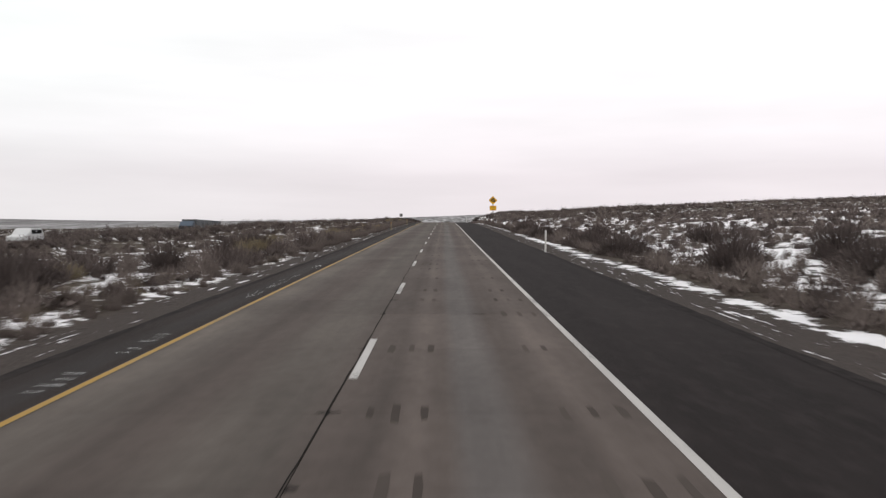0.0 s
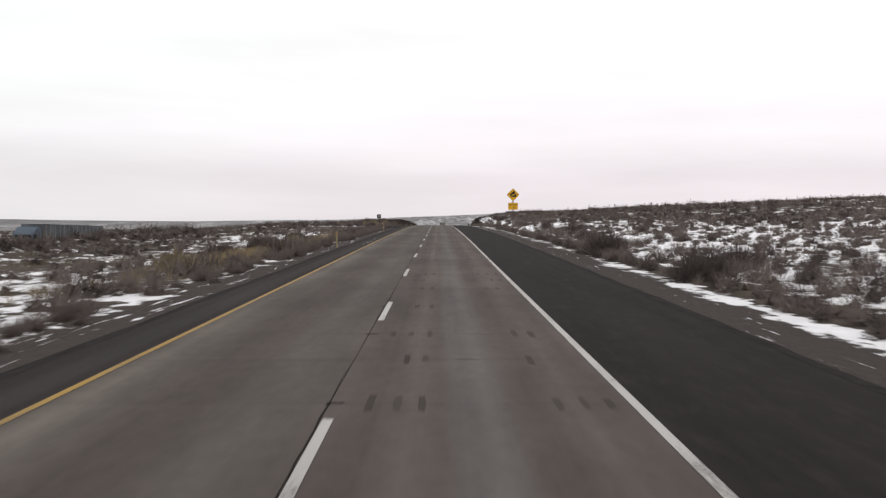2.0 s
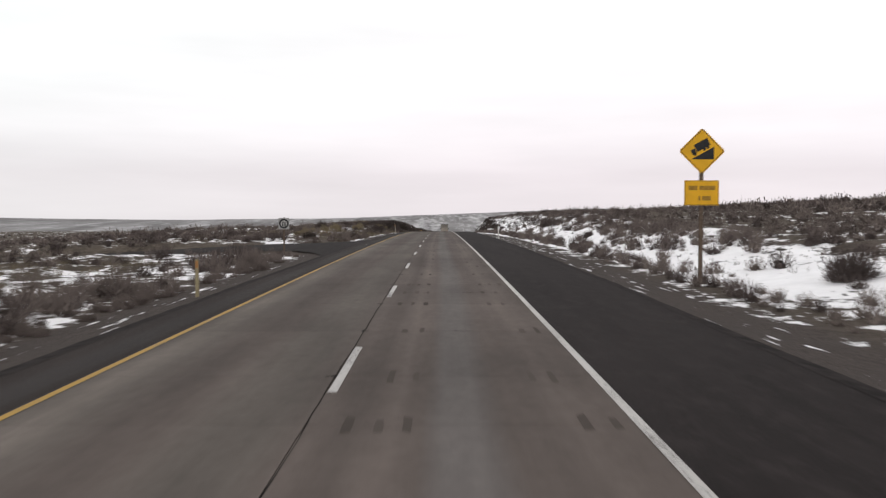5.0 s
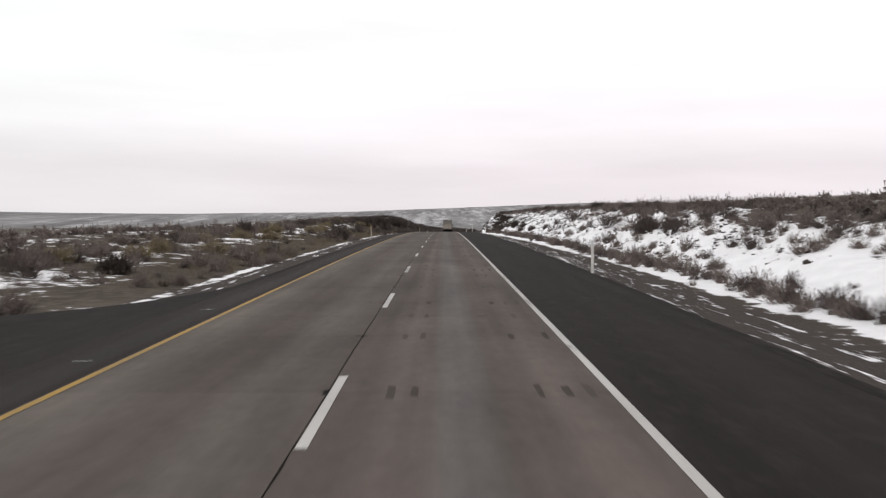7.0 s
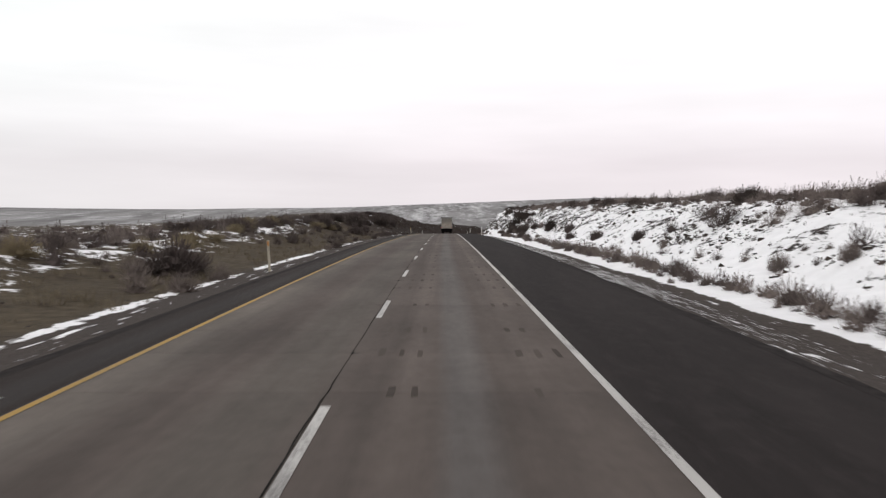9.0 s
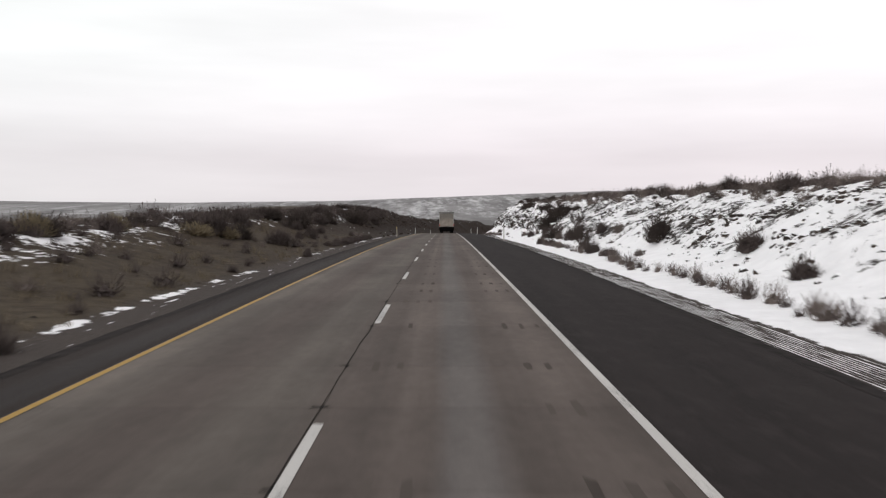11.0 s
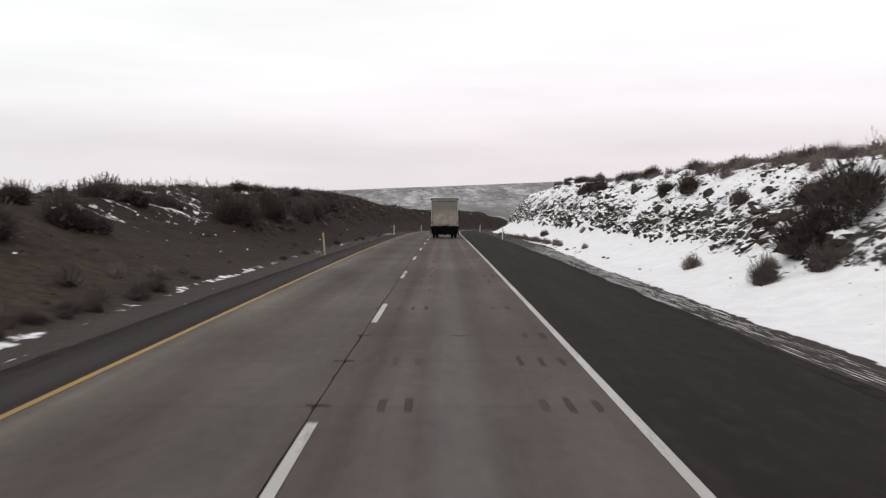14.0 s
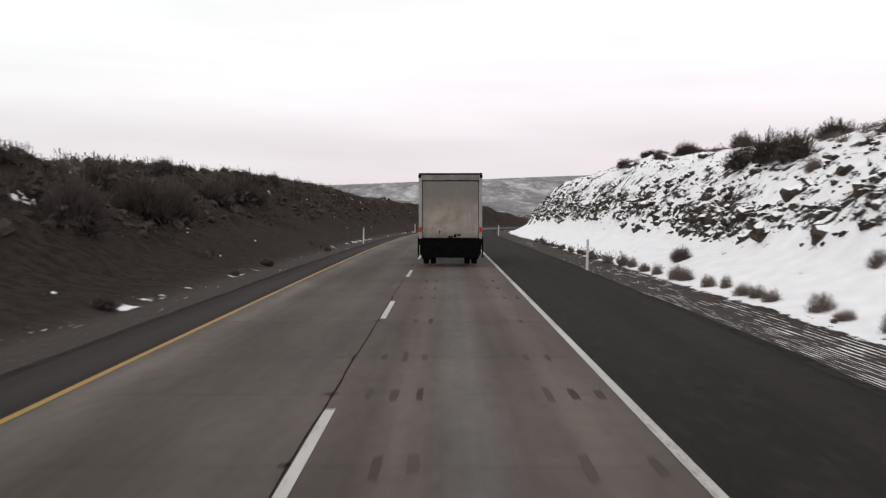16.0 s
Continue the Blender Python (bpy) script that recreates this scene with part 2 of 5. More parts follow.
def ground_material():
    k = Mat("ground", 0.95)
    k.b.inputs["Specular IOR Level"].default_value = 0.1
    snow, gravel, soil, streak, far = (k.attribute(q) for q in ("snow", "gravel", "soil", "streak", "far"))
    big, mid, small, fine = k.noise(14), k.noise(2.3, detail=6), k.noise(0.45, detail=6), k.noise(0.06, detail=3)
    earth = k.mix(k.span(mid, 0.35, 0.65), (0.050, 0.040, 0.033), (0.105, 0.086, 0.069))
    earth = k.mix(k.span(small, 0.42, 0.68), earth, (0.120, 0.099, 0.080))
    earth = k.mix(k.span(big, 0.5, 0.7, 0, 0.7), earth, (0.075, 0.060, 0.045))
    bare = k.mix(k.span(small, 0.32, 0.66), (0.021, 0.0152, 0.0128), (0.057, 0.0415, 0.0325))
    bare = k.mix(k.span(big, 0.42, 0.66, 0, 0.8), bare, (0.054, 0.042, 0.034))
    bare = k.mix(k.span(fine, 0.6, 0.75, 0, 0.5), bare, (0.11, 0.092, 0.076))
    bare = k.mix(k.math("MULTIPLY", k.attribute("tan"), k.span(mid, 0.35, 0.6, 0.45, 0.95)), bare, k.mix(k.span(small, 0.35, 0.65), (0.060, 0.047, 0.033), (0.105, 0.083, 0.056)))
    deep = k.mix(k.span(small, 0.32, 0.66), (0.0130, 0.0086, 0.0070), (0.036, 0.0250, 0.0198))
    deep = k.mix(k.span(fine, 0.58, 0.75, 0, 0.6), deep, (0.085, 0.072, 0.062))
    bare = k.mix(k.attribute("rocky"), bare, deep)
    earth = k.mix(soil, earth, bare)
    grit = k.mix(k.span(fine, 0.35, 0.65), (0.032, 0.0258, 0.0235), (0.092, 0.0758, 0.0690))
    grit = k.mix(k.span(mid, 0.42, 0.62, 0, 0.8), grit, (0.060, 0.050, 0.046))
    earth = k.mix(gravel, earth, grit)
    patch = k.math("ADD", k.math("MULTIPLY", mid, 0.5), k.math("ADD", k.math("MULTIPLY", small, 0.35), k.math("MULTIPLY", big, 0.15)))
    lim = k.span(snow, 0, 1, 0.70, 0.30)
    cover = k.span(k.math("SUBTRACT", patch, lim), -0.012, 0.022)
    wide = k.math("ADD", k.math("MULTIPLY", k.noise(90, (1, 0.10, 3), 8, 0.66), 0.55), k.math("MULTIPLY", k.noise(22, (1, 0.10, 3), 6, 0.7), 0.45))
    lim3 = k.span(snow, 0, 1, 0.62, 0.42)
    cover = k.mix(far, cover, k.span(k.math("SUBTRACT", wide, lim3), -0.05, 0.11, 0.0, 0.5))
    lines = k.noise(1.0, stretch=(4.0, 0.40, 4.0), detail=4)
    lim2 = k.span(streak, 0, 1, 0.74, 0.47)
    lines = k.span(k.math("SUBTRACT", k.math("ADD", k.math("MULTIPLY", lines, 0.75), k.math("MULTIPLY", small, 0.25)), lim2), -0.01, 0.02)
    cover = k.math("MAXIMUM", cover, lines)
    rake = k.math("SINE", k.math("ADD", k.math("MULTIPLY", k.attribute("across"), 42.0), k.span(k.noise(5, (1, 0.3, 1), 3), 0.3, 0.7, -1.5, 1.5)))
    rake = k.math("ADD", k.math("MULTIPLY", rake, 0.15), k.math("ADD", k.math("MULTIPLY", k.noise(0.38, (1.4, 0.32, 1.4), 6, 0.65), 0.6), k.math("MULTIPLY", k.noise(6, (1, 0.3, 1), 3), 0.4)))
    cover = k.math("MAXIMUM", cover, k.span(k.math("SUBTRACT", rake, k.span(k.attribute("raked"), 0, 1, 0.95, 0.22)), -0.02, 0.03))
    # clods and stones laid bare along slanting lines on the steep bank
    turn = k.n.new("ShaderNodeMapping")
    turn.inputs["Rotation"].default_value = (radians(12), 0, 0)
    k.l.new(k.co, turn.inputs[0])
    keep, k.co = k.co, turn.outputs[0]
    slant = k.math("ADD", k.math("MULTIPLY", k.noise(0.50, (1.0, 0.66, 1.4), 6, 0.68), 0.54), k.math("MULTIPLY", k.noise(2.2, (1, 0.6, 1.4), 3), 0.46))
    k.co = keep
    bared = k.span(k.math("SUBTRACT", slant, k.span(k.attribute("broken"), 0, 1, 0.80, 0.47)), -0.012, 0.02)
    cover = k.math("MULTIPLY", cover, k.math("SUBTRACT", 1.0, bared))
    earth = k.mix(k.math("MAXIMUM", bared, k.attribute("broken")), earth, k.mix(k.span(small, 0.35, 0.65), (0.026, 0.022, 0.021), (0.075, 0.062, 0.056)))
    white = k.mix(k.span(k.noise(0.8), 0.3, 0.7), (0.865, 0.850, 0.868), (0.965, 0.950, 0.968))
    # pale greys put the haze of distance into the far land's base colour
    hazy_land = k.mix(k.span(k.noise(60, (1, 0.12, 2), 6), 0.38, 0.62), (0.160, 0.153, 0.154), (0.262, 0.252, 0.252))
    earth = k.mix(far, earth, hazy_land)
    k.bump(k.math("ADD", k.math("MULTIPLY", cover, 0.6), k.math("ADD", k.math("MULTIPLY", small, 0.6), k.math("MULTIPLY", k.noise(0.5, (1, 1, 1.5), 6, 0.65), 1.5))), 0.10, 0.9)
    return k.done(k.mix(cover, earth, white))


def concrete_material():
    """Worn, dirty concrete: uv.x carries metres across, uv.y metres along."""
    k = Mat("worn_concrete", 0.9)
    k.b.inputs["Specular IOR Level"].default_value = 0.12
    uv = k.n.new("ShaderNodeUVMap")
    k.co = uv.outputs[0]
    sep = k.n.new("ShaderNodeSeparateXYZ")
    k.l.new(uv.outputs[0], sep.inputs[0])
    across = sep.outputs[0]
    ramp = k.n.new("ShaderNodeValToRGB")
    k.l.new(k.span(k.math("ADD", across, k.span(k.noise(3, (1, 0.1, 1)), 0.3, 0.7, -0.12, 0.12)), -5, 2.6), ramp.inputs[0])
    olive, brown, blue = (0.800, 0.682, 0.608), (0.826, 0.670, 0.602), (0.768, 0.680, 0.648)
    stops = ((-5, 0.085, olive), (-4.82, 0.13, olive), (-4.5, 0.170, olive), (-4.1, 0.132, olive), (-3.4, 0.098, brown), (-2.9, 0.105, brown), (-2.3, 0.130, olive), (-1.7, 0.119, olive), (-1.2, 0.116, brown),
             (-0.75, 0.096, brown), (-0.35, 0.141, brown), (0.0, 0.119, brown), (0.25, 0.146, blue), (0.6, 0.153, blue), (0.95, 0.110, brown), (1.3, 0.110, brown), (1.65, 0.138, brown), (2.1, 0.115, brown), (2.6, 0.110, brown))
    el = ramp.color_ramp.elements
    for n, (at, g, hue) in enumerate(stops):
        q = el[n] if n < 1 else (el[-1] if n == len(stops) - 1 else el.new((at + 5) / 7.6))
        q.position, q.color = (at + 5) / 7.6, (*(g * h for h in hue), 1)
    each = k.span(k.per_object(), 0, 1, 0.945, 1.085)
    scuff = k.span(k.noise(0.22, (1, 0.5, 1), 6, 0.7), 0.25, 0.75, 0.86, 1.14)
    stain = k.span(k.noise(1.2, (1, 0.25, 1), 5), 0.25, 0.75, 0.80, 1.20)
    long = k.span(k.noise(0.5, (1, 0.02, 1), 3), 0.3, 0.7, 0.90, 1.10)
    slab = k.span(k.noise(9, (0.6, 1, 1), 2), 0.3, 0.7, 0.88, 1.12)
    grain = k.span(k.noise(0.015, detail=2), 0.3, 0.7, 0.88, 1.12)
    v = k.n.new("ShaderNodeVectorMath")
    v.operation = "SCALE"
    k.l.new(ramp.outputs[0], v.inputs[0])
    k.l.new(k.math("MULTIPLY", k.math("MULTIPLY", k.math("MULTIPLY", stain, each), k.math("MULTIPLY", long, scuff)), k.math("MULTIPLY", slab, grain)), v.inputs["Scale"])
    k.bump(k.noise(0.02, detail=3), 0.004, 0.5)
    return k.done(v.outputs[0])


def asphalt_material(name, dark, light):
    k = Mat(name, 0.95)
    k.b.inputs["Specular IOR Level"].default_value = 0.08
    k.co = k.n.new("ShaderNodeUVMap").outputs[0]
    base = k.mix(k.span(k.noise(2.0, (1, 0.15, 1), 5), 0.3, 0.7), dark, light)
    base = k.mix(k.span(k.noise(0.9, (1, 0.06, 1), 4, 0.65), 0.42, 0.68, 0, 0.75), base, tuple(q * 0.66 for q in dark))
    base = k.mix(k.span(k.noise(0.35, (1, 0.4, 1), 6, 0.7), 0.50, 0.72, 0, 0.7), base, tuple(q * 1.45 for q in light))
    base = k.mix(k.span(k.noise(0.02, detail=2), 0.55, 0.75), base, tuple(q * 1.7 for q in light))
    k.bump(k.noise(0.015, detail=3), 0.006, 0.6)
    return k.done(base)


def paint_material(name, colour, under, wear):
    k = Mat(name, 0.6)
    k.co = k.n.new("ShaderNodeUVMap").outputs[0]
    n = k.math("ADD", k.math("MULTIPLY", k.noise(0.05, detail=4), 0.5), k.math("MULTIPLY", k.noise(0.9, (1, 0.3, 1)), 0.5))
    dirt = k.span(k.noise(1.5, (1, 0.4, 1)), 0.3, 0.7, 0.0, 0.35)
    return k.done(k.mix(k.span(n, wear, wear + 0.08), k.mix(dirt, colour, under), under))


def twig_material(name, shades):
    k = Mat(name, 0.95)
    a = k.mix(k.island(), shades[0], shades[1])
    b = k.mix(k.span(k.noise(6), 0.35, 0.65), a, shades[2])
    return k.done(k.mix(k.math("MULTIPLY", k.per_object(), 0.5), b, shades[3]))


def rock_material(name, snow):
    k = Mat(name, 0.9)
    base = k.mix(k.span(k.noise(0.5, detail=6), 0.3, 0.7), (0.015, 0.0115, 0.0105), (0.062, 0.046, 0.038))
    base = k.mix(k.span(k.island(), 0.4, 1.0, 0, 0.5), base, (0.115, 0.084, 0.066))
    base = k.mix(k.span(k.noise(1.7), 0.5, 0.65, 0, 0.6), base, (0.016, 0.0125, 0.0115))
    k.bump(k.noise(0.12, detail=5), 0.04, 0.8)
    if snow:
        lim = k.math("ADD", k.normal_z(), k.span(k.noise(0.6), 0.3, 0.7, -0.25, 0.25))
        base = k.mix(k.span(lim, 0.62, 0.78), base, (0.92, 0.925, 0.935))
    return k.done(base)


M_GROUND = ground_material()
M_CONCRETE = concrete_material()
M_SHOULDER = asphalt_material("dark_asphalt", (0.0212, 0.0174, 0.0172), (0.0280, 0.0232, 0.0229))


def inner_material():
    """Grey asphalt, oily brown beside the paint and towards its outer edge; uv.x is metres across."""
    k = Mat("grey_asphalt", 0.95)
    k.b.inputs["Specular IOR Level"].default_value = 0.08
    k.co = k.n.new("ShaderNodeUVMap").outputs[0]
    sep = k.n.new("ShaderNodeSeparateXYZ")
    k.l.new(k.co, sep.inputs[0])
    at = k.math("ADD", sep.outputs[0], k.span(k.noise(2.5, (1, 0.12, 1), 4), 0.3, 0.7, -0.10, 0.10))
    grey = k.mix(k.span(k.noise(1.4, (1, 0.15, 1), 5), 0.3, 0.7), (0.031, 0.0268, 0.0262), (0.046, 0.0402, 0.0394))
    brown = k.mix(k.span(k.noise(1.4, (1, 0.15, 1), 5), 0.3, 0.7), (0.023, 0.0184, 0.0170), (0.036, 0.0288, 0.0262))
    base = k.mix(k.span(at, -5.22, -5.08), k.mix(k.span(at, -5.85, -5.6), brown, grey), brown)
    base = k.mix(k.span(k.noise(0.02, detail=2), 0.55, 0.75), base, (0.10, 0.092, 0.090))
    k.bump(k.noise(0.015, detail=3), 0.006, 0.6)
    return k.done(base)


M_INNER = inner_material()
M_CROSS = asphalt_material("crossover_asphalt", (0.0196, 0.0166, 0.0163), (0.0290, 0.0247, 0.0240))
M_WHITE = paint_material("white_paint", (0.52, 0.50, 0.48), (0.15, 0.14, 0.135), 0.53)
M_YELLOW = paint_material("yellow_paint", (0.375, 0.215, 0.022), (0.14, 0.10, 0.055), 0.54)
M_BED = plain("joint_grime", (0.030, 0.026, 0.024), 0.95)
M_CRACK = plain("tar_filled_crack", (0.019, 0.017, 0.016), 0.95)
M_EDGE = plain("crumbled_asphalt", (0.0230, 0.0193, 0.0188), 0.95, vary=0.45, size=0.3)


def slot_material():
    """Dark grout, some of it nearly as pale as the slab."""
    k = Mat("grout_patch", 0.9)
    k.b.inputs["Specular IOR Level"].default_value = 0.05
    base = k.mix(k.island(), (0.056, 0.046, 0.041), (0.094, 0.078, 0.070))
    return k.done(k.mix(k.span(k.noise(0.12, detail=5), 0.5, 0.75, 0, 0.6), base, (0.085, 0.072, 0.065)))


M_SLOT = slot_material()
M_SNOW = plain("old_snow", (0.86, 0.865, 0.87), 0.8, vary=0.08)
M_SAGE = twig_material("sage_twigs", ((0.112, 0.091, 0.082), (0.250, 0.205, 0.184), (0.168, 0.137, 0.124), (0.128, 0.103, 0.093)))
M_DARK = twig_material("dark_twigs", ((0.055, 0.043, 0.040), (0.135, 0.107, 0.099), (0.088, 0.070, 0.065), (0.066, 0.051, 0.048)))
M_BIG = twig_material("bush_twigs", ((0.034, 0.026, 0.023), (0.096, 0.075, 0.066), (0.058, 0.046, 0.040), (0.042, 0.033, 0.029)))
M_GRASS = twig_material("dry_grass", ((0.11, 0.088, 0.062), (0.22, 0.18, 0.125), (0.15, 0.122, 0.085), (0.12, 0.098, 0.07)))
M_STRAW = twig_material("straw", ((0.19, 0.145, 0.080), (0.36, 0.285, 0.165), (0.26, 0.20, 0.115), (0.22, 0.17, 0.10)))
M_TAN = twig_material("tan_twigs", ((0.150, 0.119, 0.073), (0.300, 0.245, 0.158), (0.210, 0.170, 0.108), (0.165, 0.132, 0.088)))
M_ROCK_SNOW = rock_material("snowy_basalt", True)
M_ROCK = rock_material("basalt", False)


# ---- mesh helpers ----
def mesh_of(name, verts, faces, materials, uvs=None, fields=None, flat=True, index=None):
    """A mesh from arrays; faces is an (n, 3) or (n, 4) array; uvs per vertex; fields are float attributes per vertex."""
    me = bpy.data.meshes.new(name)
    verts, faces = np.asarray(verts, np.float32), np.asarray(faces, np.int32)
    k = faces.shape[1]
    me.vertices.add(len(verts))
    me.vertices.foreach_set("co", verts.ravel())
    me.loops.add(faces.size)
    me.loops.foreach_set("vertex_index", faces.ravel())
    me.polygons.add(len(faces))
    me.polygons.foreach_set("loop_start", np.arange(0, faces.size, k, dtype=np.int32))
    if uvs is not None:
        layer = me.uv_layers.new(name="UVMap")
        layer.data.foreach_set("uv", np.asarray(uvs, np.float32)[faces.ravel()].ravel())
    for key, values in (fields or {}).items():
        me.attributes.new(key, "FLOAT", "POINT").data.foreach_set("value", np.asarray(values, np.float32))
    me.polygons.foreach_set("use_smooth", np.full(len(faces), not flat))
    for m in materials if isinstance(materials, (list, tuple)) else (materials,):
        me.materials.append(m)
    if index is not None:
        me.polygons.foreach_set("material_index", np.asarray(index, np.int32))
    me.update(calc_edges=True)
    return me


def part(name, bm, material, parent, label=""):
    me = bpy.data.meshes.new(name)
    bm.to_mesh(me)
    bm.free()
    me.materials.append(material)
    ob = new(name, me)
    ob.parent = parent
    return tagged(ob, label)


def box(bm, x0, x1, y0, y1, z0, z1, bevel=0.0):
    got = bmesh.ops.create_cube(bm, size=1.0)["verts"]
    for v in got:
        v.co = Vector(((x0 + x1) / 2 + v.co.x * (x1 - x0), (y0 + y1) / 2 + v.co.y * (y1 - y0), (z0 + z1) / 2 + v.co.z * (z1 - z0)))
    if bevel:
        edges = {e for v in got for e in v.link_edges}
        bmesh.ops.bevel(bm, geom=list(edges), offset=bevel, segments=2, affect="EDGES", clamp_overlap=True)
    return bm


def boxes(*rows):
    bm = bmesh.new()
    for row in rows:
        box(bm, *row)
    return bm


def rod(bm, a, b, r0, r1=None, sides=10):
    a, b = Vector(a), Vector(b)
    m = Matrix.Translation((a + b) / 2) @ (b - a).to_track_quat("Z", "Y").to_matrix().to_4x4()
    bmesh.ops.create_cone(bm, cap_ends=True, segments=sides, radius1=r0, radius2=r0 if r1 is None else r1, depth=(b - a).length, matrix=m)
    return bm


def ring(bm, centre, axis, profile, sides=28):
    """Turns a profile of (radius, along) round an axis through centre."""
    turn = Vector(axis).to_track_quat("Z", "Y").to_matrix()
    rows = [[bm.verts.new(Vector(centre) + turn @ Vector((r * math.cos(q), r * math.sin(q), h))) for r, h in profile] for q in (2 * math.pi * i / sides for i in range(sides))]
    for i in range(sides):
        p, q = rows[i], rows[(i + 1) % sides]
        for j in range(len(profile) - 1):
            bm.faces.new((p[j], q[j], q[j + 1], p[j + 1]))
    return bm


def strip(name, s, d0, d1, up, material, label, thick=0.0, category="", crown=None):
    """A ribbon of road surface between two offsets, along s; with thickness it has an upright edge on both sides."""
    s = np.asarray(s, float)
    cols = np.array([d0, d1], float) if crown is None else np.asarray(crown, float)
    ups = np.full(len(cols), up)
    if thick:
        cols, ups = np.r_[cols[0], cols, cols[-1]], np.r_[up - thick, ups, up - thick]
    n, c = len(s), len(cols)
    v = np.concatenate([road_at(s, q, u) for q, u in zip(cols, ups)]).reshape(c, n, 3)
    uv = np.stack([np.repeat(cols, n), np.tile(s, c)], -1)
    i = np.arange(c * n).reshape(c, n)
    f = np.stack([i[:-1, :-1], i[1:, :-1], i[1:, 1:], i[:-1, 1:]], -1).reshape(-1, 4)
    return tagged(new(name, mesh_of(name, v.reshape(-1, 3), f, material, uv)), label, category, kind="structure")


# ---- the land: one sheet from under the road to the horizon ----
def spread(stops):
    """Values from (start, step) stops; the last one only ends the row."""
    out = []
    for (a, step), (b, _) in zip(stops, stops[1:]):
        out += list(np.linspace(a, b, max(2, int(round((b - a) / step))), endpoint=False))
    return np.array(out + [stops[-1][0]])


def build_ground():
    offs = spread(((-9000, 1500), (-3000, 300), (-900, 60), (-300, 14), (-120, 4), (-48, 1.6), (-26, 0.5), (-10, 0.22), (-7, 0.4), (-5, 2), (5, 0.4), (8, 0.45), (28, 1.2), (48, 4), (120, 14), (300, 60), (900, 300), (3000, 1500), (9000, 0)))
    ys = spread(((-600, 60), (-120, 8), (-24, 2.0), (0, 1.3), (560, 2.5), (720, 8), (900, 25), (1300, 60), (2400, 90), (5000, 800), (9000, 0)))
    gx, gy = np.meshgrid(offs, ys)
    gx = gx + np.interp(np.clip(gy, -200, 640), RY, RX)
    x, y = gx.ravel(), gy.ravel()
    z, s, d = land(x, y)
    a = np.abs(d)
    r = np.hypot(x, y)
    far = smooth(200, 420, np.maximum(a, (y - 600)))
    # how much of the ground lies under snow
    right = np.interp(s, (-100, 60, 110, 160, 190, 260, 420, 520, 600), (0.555, 0.57, 0.66, 0.72, 0.86, 0.96, 0.97, 0.95, 0.8))
    ledge_r = smooth(385, 425, s) * smooth(12.3, 12.9, d) * (1 - smooth(15.0, 18.5, d))
    right = right - (0.20 + 0.10 * smooth(435, 465, s)) * ledge_r - 0.13 * smooth(12.0, 13.4, d) * (1 - smooth(16, 18.5, d)) * smooth(270, 320, s) * (1 - smooth(378, 390, s))
    low = np.interp(s, (190, 235, 290), (14.5, 15.5, 19.0))
    crest = smooth(low, low + 5, d) * smooth(120, 180, s)
    snow = right * (1 - crest) + np.interp(s, (-100, 150, 250), (0.50, 0.46, 0.30)) * crest
    lim_l = np.interp(s, (215, 300, 340), (13.0, 15.0, 16.2))
    left = np.interp(a, (7.4, 8.6, 9.6, 11, 14), (0, 0.52, 0.52, 0.48, 0.52)) * np.interp(a, (16, 25), (1, 0.74)) * (1 - smooth(203, 212, s)) + np.interp(a - lim_l, (-3, -1, 1.5, 4, 9, 30), (0.08, 0.38, 0.56, 0.54, 0.42, 0.42)) * np.interp(s, (215, 290, 320, 350), (0.90, 0.92, 1, 0.8)) * smooth(203, 212, s) * (1 - 0.5 * smooth(428, 446, s) * (1 - smooth(26, 45, a)))
    cover = np.where(d > 0, snow * np.interp(s, (100, 180), (0, 1)) * smooth(np.interp(s, (170, 215, 260, 310, 400, 430), (9.3, 8.9, 8.4, 7.6, 7.6, 8.4)), np.interp(s, (170, 215, 260, 310, 400, 430), (10.0, 9.5, 8.9, 8.1, 8.1, 9.1)), d) + snow * np.interp(s, (100, 180), (1, 0)) * smooth(10.2, 12, d), left)
    strip_r = np.exp(-((d - 9.0 - 0.35 * vnoise(s, 0 * s, 9, 98)) / 0.9) ** 2) * np.interp(s, (-50, 60, 84, 100, 108, 118, 124, 160, 200), (0.60, 0.62, 0.64, 0.58, 0.49, 0.45, 0.50, 0.46, 0.32))
    strip_l = np.exp(-((d + 8.35 + 0.12 * vnoise(s, 0 * s, 5, 61)) / 0.34) ** 2) * np.interp(s, (150, 215, 230, 290, 310, 340, 420), (0.40, 0.66, 0.77, 0.72, 0.62, 0.53, 0.48)) * (0.86 + 0.26 * vnoise(s, 0 * s, 6, 62))
    cover = np.maximum(cover, np.maximum(strip_r, strip_l))
    cover = cover * (1 - far) + far * np.interp(vnoise(x, y, 420, 12), (-1, 1), (0.12, 0.58))
    streak = np.where(d > 0, smooth(5.8, 6.3, d) * (1 - smooth(8.2, np.interp(s, (200, 330), (9.6, 8.7)), d)) * np.interp(s, (0, 45, 75, 150, 195, 240, 300, 330), (0.54, 0.50, 0.36, 0.40, 0.56, 0.54, 0.27, 0.2)), smooth(6.3, 7.0, a) * (1 - smooth(8.2, 9.2, a)) * np.interp(s, (180, 215, 240, 310, 350), (0.50, 0.54, 0.52, 0.43, 0.32)))
    gravel = np.where(d > 0, 1 - smooth(8.0, np.interp(s, (120, 260, 330), (10.8, 10.0, 9.2)), d), 1 - smooth(7.8, 9.2, a))
    soil = np.where(d < 0, smooth(205, 240, s) * (1 - smooth(18, 22, a)) * (1 - far), smooth(380, 430, s) * (1 - far))
    soil = np.maximum(soil, smooth(540, 600, s) * (1 - far))
    c = crossover(s, d)
